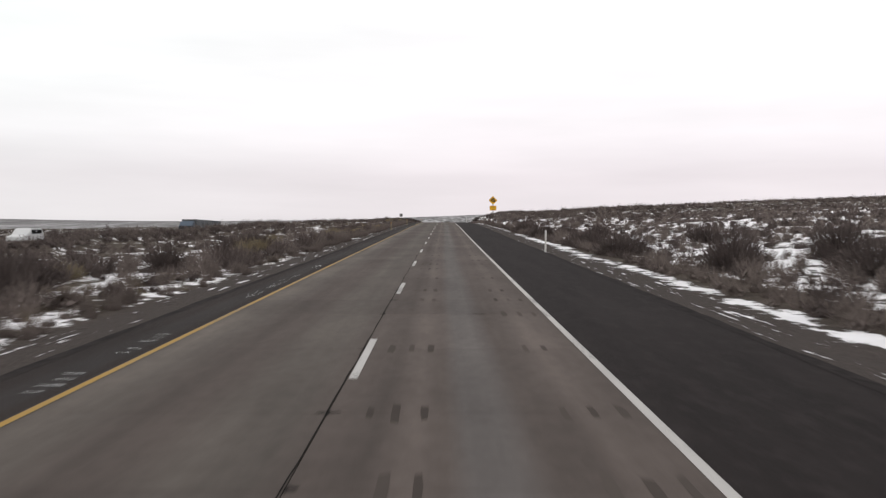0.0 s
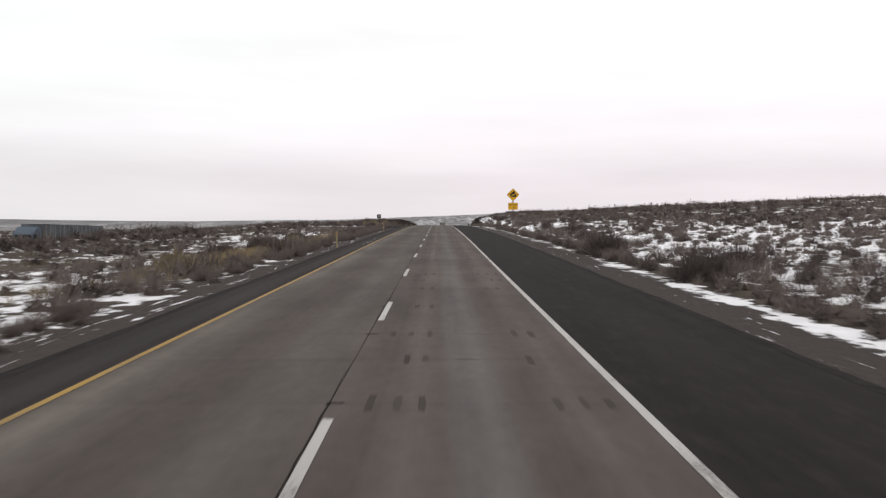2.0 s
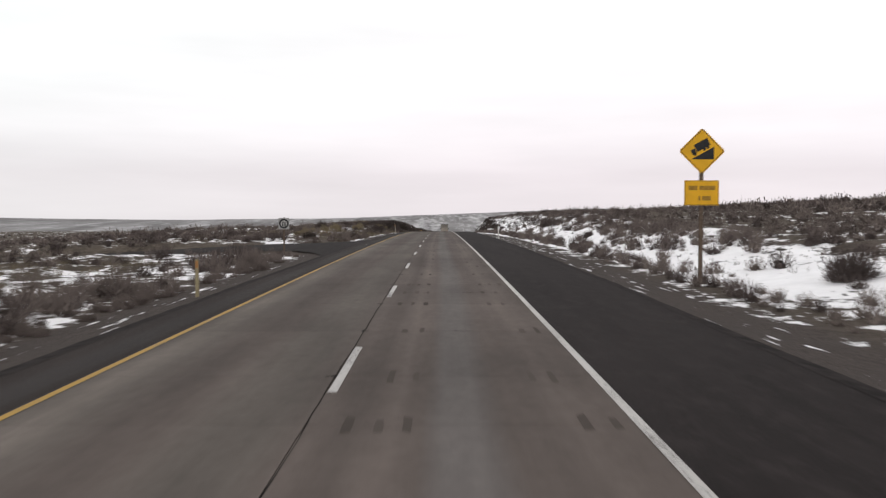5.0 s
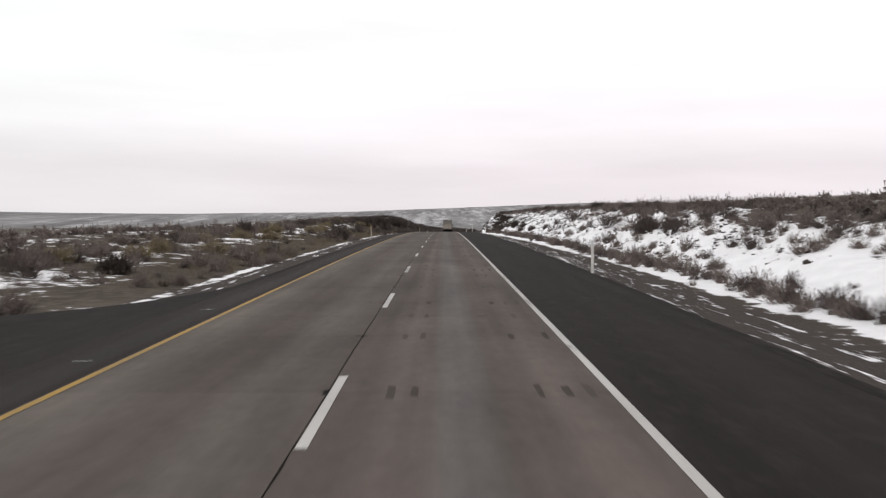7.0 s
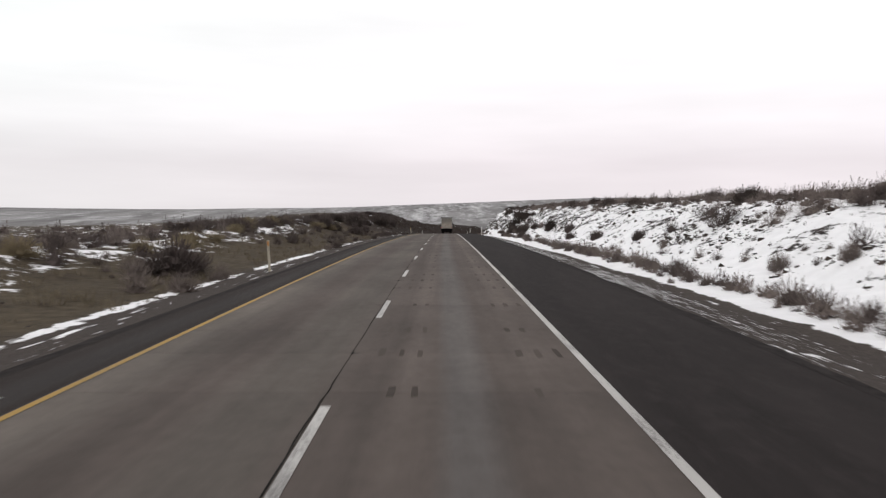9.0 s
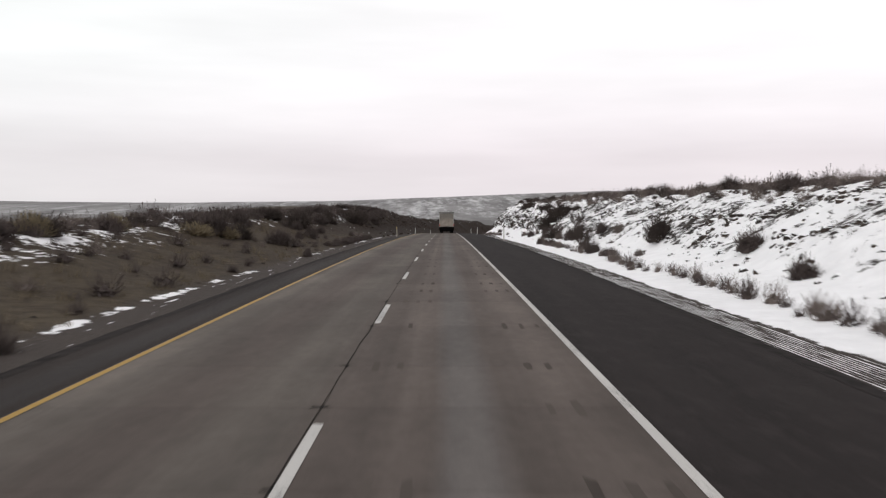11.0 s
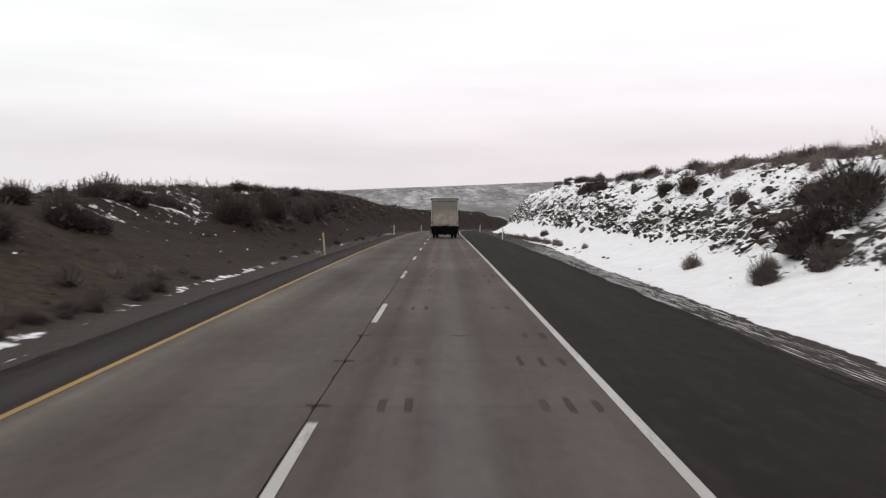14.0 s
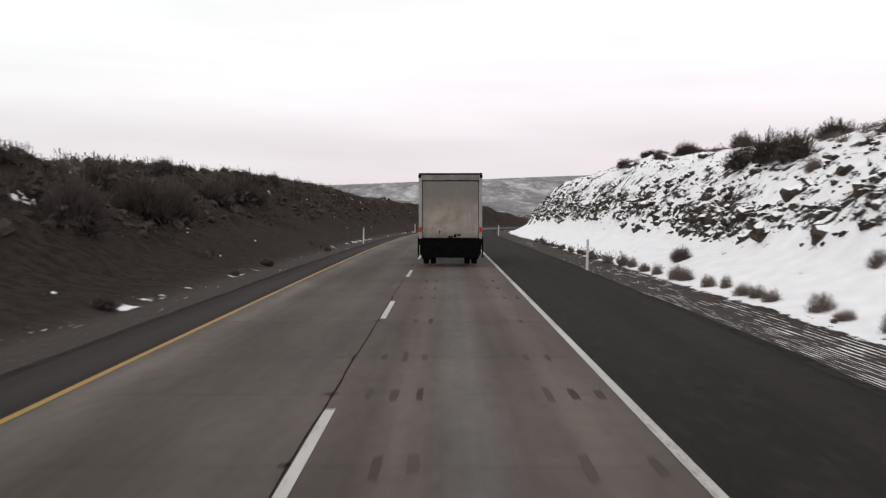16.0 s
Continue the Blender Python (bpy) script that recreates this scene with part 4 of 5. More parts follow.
HEDGE_C = [
    hedge(235, 416, 1.3, ((235, 520), (22.5, 22.8)), 0.7, (0.9, 2.0), (0.6, 0.9), -0.7, 82),
    hedge(215, 530, 1.3, ((215, 530), (-18.3, -19.2)), 0.8, (0.8, 1.9), (0.5, 0.8), -0.6, 83),
    hedge(215, 470, 1.2, ((215, 400, 470), (-9.6, -9.6, -9.2)), 0.5, (0.5, 1.0), (0.4, 0.6), 0.4, 84),
    hedge(449, 490, 0.8, ((449, 490), (8.8, 8.8)), 0.16, (0.5, 0.95), (0.75, 1.0), -0.9, 86),
    hedge(436, 530, 1.5, ((436, 530), (-16.0, -16.4)), 0.9, (1.1, 2.0), (0.7, 1.0), -0.7, 89),
    hedge(356, 386, 0.9, ((356, 386), (-8.9, -8.8)), 0.2, (0.6, 1.2), (0.5, 0.75), -0.5, 88),
]
HEDGE_D = [
    hedge(-5, 190, 1.1, ((0, 190), (10.3, 10.6)), 0.35, (0.6, 1.15), (0.55, 0.85), -0.4, 99),
    hedge(-5, 184, 0.9, ((0, 184), (-8.8, -8.9)), 0.25, (0.5, 1.1), (0.6, 0.9), -0.1, 96),
    hedge(-5, 184, 0.9, ((0, 184), (-10.2, -10.3)), 0.6, (0.9, 1.9), (0.65, 0.9), -0.3, 97),
]
HEDGE_E = [hedge(185 + 4 * k, 424, 1.1, ((185, 235, 290, 530), (15.4 + 1.5 * k, 15.6 + 1.5 * k, 18.0 + 1.5 * k, 18.8 + 1.5 * k)), 0.8, (0.8, 1.6), (0.5, 0.8), -0.75, 110 + k) for k in range(4)]
HEDGE_F = [hedge(208, 540, 1.2, ((208, 320, 540), (-16.8 - 1.7 * k, -18.0 - 1.6 * k, -18.4 - 1.6 * k)), 0.8, (0.7, 1.5), (0.55, 0.85), -0.5, 120 + k) for k in range(3)]
HEDGE_G = [hedge(50, 180, 1.0, ((50, 180), (-31.0 - 1.4 * k, -31.0 - 1.4 * k)), 0.6, (1.2, 2.2), (0.55, 0.8), -0.9, 130 + k) for k in range(3)]
HEDGE_H = [hedge(405, 500, 1.0, ((405, 500), (18.6 + 1.2 * k, 19.6 + 1.2 * k)), 0.5, (0.8, 1.5), (0.4, 0.65), -0.35, 140 + k) for k in range(2)]
HEDGES = np.concatenate(HEDGE_H + HEDGE_G + HEDGE_A + HEDGE_B + HEDGE_C + HEDGE_D + HEDGE_E + HEDGE_F)


def tan_patch(s, d):
    """Strips of tall dry grass in the median where little brush grows."""
    return np.clip(1.3 * np.exp(-((s - 101) / 11) ** 2 - ((d + 11.3) / 1.5) ** 2) + 1.3 * np.exp(-((s - 130) / 7) ** 2 - ((d + 10.2) / 1.1) ** 2), 0, 1)


near = np.concatenate([near_l, near_r, row_r, row_l, HEDGES])
near = near[RNG.rand(len(near)) > tan_patch(near[:, 6], near[:, 7])]
order = np.argsort(np.abs(near[:, 7]) + 0.02 * np.maximum(near[:, 6] - 440, 0) + 0.05 * np.maximum(10 - near[:, 6], 0))
single, rest = near[order[:300]], near[order[300:]]
MESH_SAGE = [soup("sagebrush", v, M_SAGE) for v in SAGE_NEAR]
MESH_BROWN = [soup("sagebrush", v, M_DARK) for v in SAGE_NEAR]
for n, (x, y, z, w, h, turn, s, d) in enumerate(single):
    ob = new("sagebrush", (MESH_BROWN if d < 0 and s > 300 else MESH_SAGE)[n % 8])
    ob.matrix_basis = Matrix.LocRotScale((x, y, z - 0.07 * h), Euler((0, 0, turn)), (w, w, h))
    tagged(ob, "grey-brown leafless sagebrush beside the gravel verge" if w < 1.1 else "large grey-brown sagebrush beside the gravel verge", "shrub", "sagebrush along the road")
rest = rest[~((rest[:, 7] < -22) & (rest[:, 6] > 300)) & ~((rest[:, 7] > 25) & (rest[:, 6] > 280))]
close = ((np.abs(rest[:, 7]) < 18) & (rest[:, 6] < 425)) | ((rest[:, 6] > 404) & (rest[:, 6] < 455) & (rest[:, 7] > 17))
away = rest[:, 6] > 455
dark = RNG.rand(len(rest)) < np.where((rest[:, 7] < 0) & (rest[:, 6] > 300), 0.9, 0.40)
SAGE_THIN = [bush_arrays(240 + k, 74, 0.0085, 2, 8, 0.55, 0.3) for k in range(8)]
scatter("sagebrush_verge", SAGE_MID, rest[~dark & close][:, :6], M_SAGE, "grey-brown sagebrush covering the ground near the road", "shrubs")
scatter("dark_brush_verge", SAGE_MID, rest[dark & close][:, :6], M_DARK, "dark brown leafless brush among the sagebrush", "shrubs")
scatter("sagebrush_slope", SAGE_THIN, rest[~dark & ~close & ~away][:, :6], M_SAGE, "grey-brown sagebrush set back from the road", "shrubs")
scatter("dark_brush_slope", SAGE_THIN, rest[dark & ~close & ~away][:, :6], M_DARK, "dark leafless brush set back from the road", "shrubs")
steppe = np.concatenate([mid_l, mid_r])
steppe = steppe[far_lane(steppe[:, 0], steppe[:, 1]) < 0.4]
dark = RNG.rand(len(steppe)) < np.where(steppe[:, 7] > 0, 0.5, 0.4)
edge = np.abs(steppe[:, 7]) < 58
STEPPE = [bush_arrays(400 + k, 20, 0.020, 2, 6, 0.62, 0.5) for k in range(8)]
STEPPE_BACK = [bush_arrays(420 + k, 9, 0.030, 1, 5, 0.62, 0.5) for k in range(8)]
scatter("brush_down_grade", STEPPE, rest[away][:, :6], M_DARK, "dark brush lining the cut further down the grade", "shrubs")
scatter("sagebrush_steppe", STEPPE, steppe[~dark & edge][:, :6], M_SAGE, "grey-brown sagebrush spreading over the open steppe", "shrubs")
scatter("dark_brush_steppe", STEPPE, steppe[dark & edge][:, :6], M_DARK, "dark brush patches on the open steppe", "shrubs")
scatter("sagebrush_plain", STEPPE_BACK, steppe[~dark & ~edge][:, :6], M_SAGE, "grey-brown sagebrush on the plain behind", "shrubs")
scatter("dark_brush_plain", STEPPE_BACK, steppe[dark & ~edge][:, :6], M_DARK, "dark brush on the plain behind", "shrubs")
scatter("far_brush", SAGE_FAR, np.concatenate([far_l, far_r])[:, :6], M_DARK, "dark low brush on the distant rising ground", "shrubs")


# dry grass: thin on the brown cut slope, thick in a few tan patches of the median
def keep_grass(s, d, x, y):
    return (0.12 + 0.35 * clumps(x, y, 55)) * smooth(205, 235, s) * (1 - smooth(350, 385, s)) + 0.9 * smooth(0.35, 0.7, vnoise(x, y, 7, 50) + 0.35 * vnoise(x, y, 2, 51)) * (1 - smooth(330, 400, s)) * (1 - crossover(s, d))  + 0.7 * np.exp(-((s - 20) / 8) ** 2 - ((d + 10.5) / 1.8) ** 2)


grass = grow_field(-5, 460, -26, -8.3, 1.6, keep_grass, (0.5, 1.0), (0.45, 0.9))
tall = grow_field(70, 150, -14, -8.6, 9.0, lambda s, d, x, y: tan_patch(s, d), (0.5, 0.9), (0.8, 1.2))
scatter("tall_dry_grass", [tuft_arrays(540 + k, 26, 0.012) for k in range(6)], tall[:, :6], M_STRAW, "tall straw-coloured dry grass in the median", "grass")
scatter("dry_grass", [tuft_arrays(500 + k, 22, 0.013) for k in range(6)], grass[:, :6], M_GRASS, "tan dry grass tufts on the median slope", "grass")
stub = grow_field(140, 520, 9.4, 22, 1.3, lambda s, d, x, y: (0.15 + 0.6 * clumps(x, y, 60)) * np.interp(d, (9.4, 12.5, 14), (0.35, 0.5, 1.0)) * (1 - 0.85 * smooth(385, 400, s) * (1 - smooth(11.8, 12.6, d))), (0.12, 0.5), (0.6, 1.2))
scatter("snow_stubble", [bush_arrays(520 + k, 24, 0.025, 0, 4) for k in range(6)], stub[:, :6], M_DARK, "small dark twigs poking out of the snowy bank", "shrubs")


# large dark bushes that stand out on the banks and crests
def big_bush(s, d, w, h, seed, label, twigs=1750, core=3, material=M_BIG, bare=False):
    p = settle(np.array([s]), np.array([d]))[0] - (0, 0, 0.06 * h)
    ob = new("bush", soup("bush", vase_arrays(seed, 34, 900, 0.0055) if bare else bush_arrays(seed, twigs, 0.0048, core, 14, 0.4, 0.25), material))
    ob.matrix_basis = Matrix.LocRotScale(Vector(p), Euler((0, 0, seed)), (1.2 * w, 1.2 * w, 1.14 * h))
    tagged(ob, label, "bush", "large bushes on the banks")


START = [(30, 16, 3.6, 1.9), (38, 18.3, 3.2, 2.2), (36, 12.6, 2.9, 1.9), (38.5, 13.6, 3.0, 2.2), (60, 19, 3.0, 1.7), (51.6, 10.9, 2.9, 1.6), (53.5, 12.2, 2.4, 1.7), (66, 11.2, 2.8, 1.5), (68, 12.6, 2.4, 1.4), (107, 10.3, 2.5, 1.6), (86.4, 9.7, 1.9, 1.5), (88.6, 10.9, 2.2, 1.6), (109.2, 11.4, 2.2, 1.4), (92, 13.5, 2.4, 1.5), (126, 13, 2.6, 1.5), (80, 15, 2.8, 1.6), (143, 14.5, 2.5, 1.5), (24, -13, 2.8, 1.9), (30, -15, 2.6, 1.7), (36, -12, 2.2, 1.5), (49, -12.5, 2.4, 1.5), (62, -14, 2.6, 1.6)]
VERGE = [(105.3, 10.2, 2.6, 1.7), (102.5, 9.6, 1.6, 0.8), (122.3, 12.6, 1.2, 1.5), (115.6, 9.6, 1.3, 1.1), (132.8, 9.5, 1.2, 0.9), (123.2, 18.1, 1.2, 0.9), (117.5, 18.3, 1.5, 1.0), (124.4, 20, 1.3, 0.8), (162.6, 14, 1.9, 1.4), (135.8, 19.7, 1.4, 0.9), (99, 9.3, 1.3, 0.8), (110.6, -12.2, 2, 1.1), (116.4, -13, 1.4, 1.1), (119.3, -12.8, 1.1, 0.8), (112.5, -8.8, 1.1, 0.65), (110.3, -9, 1, 0.5), (116.6, -8.6, 1.2, 0.75), (110.4, -14.6, 1.5, 1.0), (103.1, -9.2, 0.8, 0.4), (102.5, -8.6, 0.8, 0.45), (142.4, -10.5, 1.4, 0.9), (125.5, -9, 1.3, 0.75), (106.5, -13.6, 1.8, 1.1), (122.8, -14.6, 1.7, 1.1), (129.5, -13.2, 1.6, 1.0)]
LEFT_TOE = [(361.1, -8.8, 1.6, 0.6), (357.3, -8.9, 0.9, 0.55), (354.2, -8.9, 0.8, 0.4), (353.6, -9.2, 0.6, 0.5), (369, -9.2, 1.0, 0.65), (365.2, -9.0, 0.9, 0.5), (373, -9.1, 0.9, 0.5), (363.2, -13.4, 1.3, 1.1), (454.5, -19.0, 1.6, 1.3), (450.2, -13.9, 2.6, 2.4), (470.4, -15.4, 3.2, 2.2), (424.8, -15, 2.2, 2.2)]
SNOW_BANK = [(256, 13.9, 2.0, 1.3), (243.2, 14.1, 2.2, 1.6), (241, 15.3, 1.5, 1.1), (266.8, 12.4, 0.9, 0.8), (262.9, 13.1, 0.8, 0.7), (247, 12.6, 0.7, 0.6), (248.4, 12.3, 0.5, 0.5), (235, 12.5, 0.6, 0.6), (206.8, 13, 1.1, 0.7), (236.4, 13.9, 1.5, 1.1), (220.5, 11.5, 0.9, 0.6), (203.2, 13.6, 0.8, 0.8), (210.7, 15.7, 1.2, 1.0), (201, 11.5, 0.7, 0.6), (195.8, 11, 0.9, 0.7), (281, 14.8, 2.2, 1.3), (292, 13.2, 1.2, 0.9), (304, 12.6, 1.4, 1.0), (313, 11.8, 1.1, 0.9), (321, 13.0, 1.5, 1.2)]
MID_BANK = [(335, 12.8, 1.9, 1.8), (349.7, 10.8, 1.9, 1.5), (358.4, 11.6, 1.7, 1.4), (360.4, 11.5, 1.6, 1.3), (364.7, 12, 1.0, 1.1), (365.4, 11.1, 0.9, 0.9), (364, 9.2, 1.1, 0.7), (359.4, 9.6, 1.2, 0.75), (356.7, 9.5, 0.75, 0.6), (352.6, 9.4, 0.65, 0.55), (368.8, 13.3, 1.4, 1.3), (370, 11.2, 1.7, 1.2), (348.2, 13.2, 0.9, 0.9), (340.7, 9.9, 1.2, 1.0), (336, 10.1, 1.0, 0.7), (331.9, 9.6, 0.7, 0.7), (345.3, 10.1, 1.0, 0.9), (336.8, 9.8, 0.5, 0.5), (361.5, 9.3, 0.7, 0.7), (354.9, 9.6, 0.8, 0.6), (331.8, 10.9, 0.6, 0.5), (373.7, 10.8, 1.1, 1.0), (373.5, 11.9, 1.5, 1.2), (368.5, 9.7, 0.8, 0.65), (366.6, 9.7, 0.65, 0.65), (385.8, 10.5, 1.1, 1.1), (393.3, 10.4, 0.9, 0.8), (388, 11.5, 0.6, 0.6), (353, 12.8, 1.2, 1.0), (362.5, 12.6, 1.3, 1.2)]
ROCK_BANK = [(388, 12.9, 2.9, 2.1), (387.4, 13.7, 2.5, 1.9), (388.8, 14.7, 2.9, 1.9), (391.4, 14.4, 1.8, 1.2), (385.4, 12.2, 1.2, 1.2), (411.8, 15.7, 1.9, 1.5), (447.3, 16.7, 2.0, 1.7), (386.7, 16, 1.1, 0.9), (399.6, 14.6, 1.1, 0.9), (449, 16.1, 2.3, 1.7), (428.1, 16.1, 1.1, 0.9), (416.2, 15.5, 1.7, 1.0), (452.3, 15.9, 2.0, 1.4), (443.2, 15.8, 0.8, 0.8), (495, 18.4, 1.9, 1.2), (475, 17.2, 1.2, 0.9), (444.1, 10.5, 1.0, 0.8), (430.6, 12.2, 0.7, 0.6)]
ROCK_TOE = [(447.9, 8.8, 0.65, 0.7), (446.5, 8.9, 0.55, 0.6), (443.7, 8.8, 0.55, 0.55), (441.9, 8.9, 0.5, 0.6), (439.2, 9.0, 0.8, 0.7), (438.5, 9.1, 0.7, 0.6), (435.8, 9.1, 0.6, 0.55), (434.9, 9.4, 0.45, 0.55), (432.7, 9.2, 0.7, 0.5), (431.8, 9.3, 0.6, 0.5), (430.8, 9.3, 0.6, 0.45), (428.1, 9.5, 0.7, 0.65), (426.6, 9.4, 0.6, 0.35), (424.6, 9.4, 0.5, 0.6), (416.2, 9.9, 0.5, 0.5)]
tan_rng = random.Random(23)
TAN = [(s + tan_rng.uniform(-3, 3), -tan_rng.uniform(13.5, 18), tan_rng.uniform(1.2, 2.4), tan_rng.uniform(0.8, 1.3)) for s in list(range(222, 345, 6)) + [30, 47, 58, 71, 92, 120]]
for n, (s, d, w, h) in enumerate(TAN):
    big_bush(s, d + (3 if s < 200 else 0), w, h, 600 + n, "rounded tan rabbitbrush on the median slope", 1300, 2, M_TAN)
BROWN_BANK = [(261.7, -17.8, 2.2, 1.7), (269.3, -10.3, 2.9, 1.6), (219.7, -13.1, 1.6, 1.1), (221.3, -21.3, 1.8, 1.1), (239, -10.8, 0.6, 0.4), (340.2, -14.6, 2.6, 2.0), (342, -13.4, 1.8, 1.4), (354.6, -16.5, 2.1, 1.8), (366.3, -13.9, 3.0, 2.2), (369.7, -12.4, 1.2, 0.8), (359.2, -11.5, 1.5, 1.3), (344.9, -11.4, 2.0, 1.4), (355.9, -11.9, 0.8, 0.9), (386.6, -14.8, 2.4, 1.7), (377.9, -15.6, 1.6, 1.5), (372.3, -12.5, 1.1, 0.8), (393, -14.9, 2.0, 1.8), (394.2, -14.2, 1.3, 1.2), (415, -13.5, 3.3, 2.4), (421.3, -14.4, 2.8, 2.2)]
BROWN_CUT = [(430, -14.2, 2.5, 2.4), (437, -13.0, 2.5, 2.5), (445.6, -13.7, 2.8, 2.4), (451.8, -14.4, 2.6, 2.5), (433.5, -15.4, 2.0, 1.6), (462, -15, 2.6, 1.9), (474, -15.5, 2.8, 1.8), (411.5, -8.4, 0.6, 0.35), (404.9, -8.5, 0.5, 0.3), (447.3, -8.4, 0.8, 0.5), (428.6, -8.6, 0.7, 0.5), (403, -17.5, 2.2, 1.5), (368, -16.5, 2.2, 1.4)]
crest_rng = random.Random(17)
CREST_R = [(s + crest_rng.uniform(-4, 4), crest_rng.uniform(18.5, 21), crest_rng.uniform(1.6, 2.4), crest_rng.uniform(0.8, 1.3)) for s in list(range(250, 420, 13)) + list(range(424, 500, 9))]
CREST_L = [(s + crest_rng.uniform(-3, 3), -crest_rng.uniform(16.4, 19.0), crest_rng.uniform(1.5, 2.8), crest_rng.uniform(0.9, 1.5)) for s in range(296, 500, 7)]
big_bush(357, 18.6, 1.1, 1.25, 699, "bare twiggy sapling on the crest of the snowy bank", 700, 0, bare=True)
for n, (s, d, w, h) in enumerate(SNOW_BANK + MID_BANK + ROCK_BANK + ROCK_TOE):
    big_bush(s, d, w, h, 660 + n, "twiggy leafless bush growing out of the snowy bank", 1500, 3 if w > 0.95 else 2, M_BIG if w > 1.6 and s > 330 else (M_DARK if w > 0.95 else M_SAGE), w > 1.35 and n % 3 == 0)
for n, (s, d, w, h) in enumerate(START + VERGE + BROWN_BANK + BROWN_CUT + LEFT_TOE + CREST_R + CREST_L):
    big_bush(s, d, w, h, 700 + n, ("large" if w > 1.5 else "small") + " dark leafless bush " + ("on the snowy bank" if d > 0 else "on the brown bank"), core=3 if s > 200 else 2, material=M_BIG if s > 200 and w > 1.5 and n % 2 else (M_DARK if s > 200 or w > 1.5 else M_SAGE))


# ---- basalt in the cut ----
def rock_arrays(seed, level=1):
    """A broken stone about 1 m long as a triangle soup."""
    bm = bmesh.new()
    bmesh.ops.create_icosphere(bm, subdivisions=level, radius=0.5)
    r = random.Random(seed)
    turn = Euler((r.uniform(-0.5, 0.5), r.uniform(-0.5, 0.5), r.uniform(0, 6)))
    axis = Vector((r.uniform(0.8, 1.2), r.uniform(0.5, 0.9), r.uniform(0.4, 0.75)))
    for v in bm.verts:
        v.co = Vector([math.copysign(abs(q * 2) ** 0.7 / 2, q) for q in v.co]) * r.uniform(0.68, 1.2)
        v.co = Vector((v.co.x * axis.x, v.co.y * axis.y, v.co.z * axis.z))
        v.co.rotate(turn)
    out = np.array([tuple(v.co) for f in bm.faces for v in f.verts])
    bm.free()
    return out


ROCKS = [rock_arrays(k) for k in range(18)]
ROCKS_LARGE = [rock_arrays(50 + k, 2) for k in range(12)]


def rock_field(name, s0, s1, d0, d1, per, keep, size, material, label, kinds=ROCKS):
    p = grow_field(s0, s1, d0, d1, per, keep, size, (0.7, 1.3))
    p[:, 2] -= p[:, 4] * 0.02
    return scatter(name, kinds, p[:, :6], material, label, "rocks")


def ledge(shift):
    return lambda s, d, x, y: np.interp(np.abs(d), (12.3, 12.8, 14.8, 18.5), (0.03, 1.0, 0.75, 0.08)) * smooth(-0.6, 0.25, vnoise(x, y, 4.5, shift) + 0.5 * vnoise(x, y, 12, shift + 1)) * np.interp(s, (370, 400, 422, 560, 620), (0.05, 0.45, 1, 1, 0.3))


rock_field("basalt_outcrop_snowy", 385, 620, 12.2, 17.0, 6.5, lambda s, d, x, y: ledge(70)(s, d, x, y) * np.interp(d, (11.9, 12.2, 13.3, 14.2, 16), (0.4, 1, 1, 0.5, 0.2)) * np.interp(s, (420, 450), (0.7, 1)), (0.26, 0.95), M_ROCK_SNOW, "dark broken basalt ledge capped with fresh snow", ROCKS_LARGE)
rock_field("basalt_ledge_foot", 396, 560, 12.7, 13.9, 9.0, lambda s, d, x, y: smooth(-0.35, 0.15, vnoise(s, 2 * d, 5, 78)) * np.interp(s, (396, 416), (0.3, 1)), (0.22, 0.75), M_ROCK_SNOW, "dark overhanging foot of the basalt ledge above the snow")
rock_field("basalt_rubble_snowy", 390, 540, 12.1, 21, 9.0, lambda s, d, x, y: np.clip(0.16 * smooth(12, 13, d) + 0.8 * ledge(70)(s, d, x, y), 0, 1), (0.07, 0.34), M_ROCK_SNOW, "small dark basalt rubble half buried in snow")
bands = lambda s, d, x, y: smooth(-0.15, 0.45, vnoise(0.8 * s + 2.2 * d, 0.5 * s - 1.6 * d, 2.6, 76) + 0.5 * vnoise(s, d, 6, 77)) * np.interp(d, (11.4, 12.6, 14, 16.5, 18.5, 20), (0.02, 0.5, 1, 0.9, 0.35, 0.1)) * np.interp(s, (215, 250, 320, 400), (0.1, 0.5, 1, 1))
rock_field("bank_stones", 215, 405, 11.4, 20, 12.0, lambda s, d, x, y: np.clip(0.05 + bands(s, d, x, y), 0, 1) * 0.8, (0.13, 0.50), M_ROCK_SNOW, "dark stones and clods showing through the snow on the bank")
rock_field("bank_boulders", 300, 372, 12.4, 17.5, 1.0, lambda s, d, x, y: smooth(0.5, 0.95, bands(s, d, x, y)) * 0.9, (0.3, 0.75), M_ROCK_SNOW, "dark basalt boulders capped with snow on the bank", ROCKS_LARGE)
rock_field("toe_clods", 396, 452, 8.75, 9.9, 3.0, lambda s, d, x, y: smooth(0.0, 0.5, vnoise(s, 2 * d, 2.6, 99)) * np.interp(d, (8.75, 9.0, 9.9), (1, 1, 0.2)), (0.10, 0.42), M_ROCK, "dark clods and stones lying in the snow at the foot of the bank")
rock_field("basalt_outcrop", 415, 600, -19.0, -12.2, 2.0, ledge(80), (0.28, 1.0), M_ROCK, "dark brown broken basalt ledge above the scree slope", ROCKS_LARGE)
rock_field("basalt_rubble", 415, 600, -20, -11, 5.0, lambda s, d, x, y: np.clip(0.08 + ledge(80)(s, d, x, y), 0, 1), (0.08, 0.32), M_ROCK, "small dark basalt rubble on the bank")
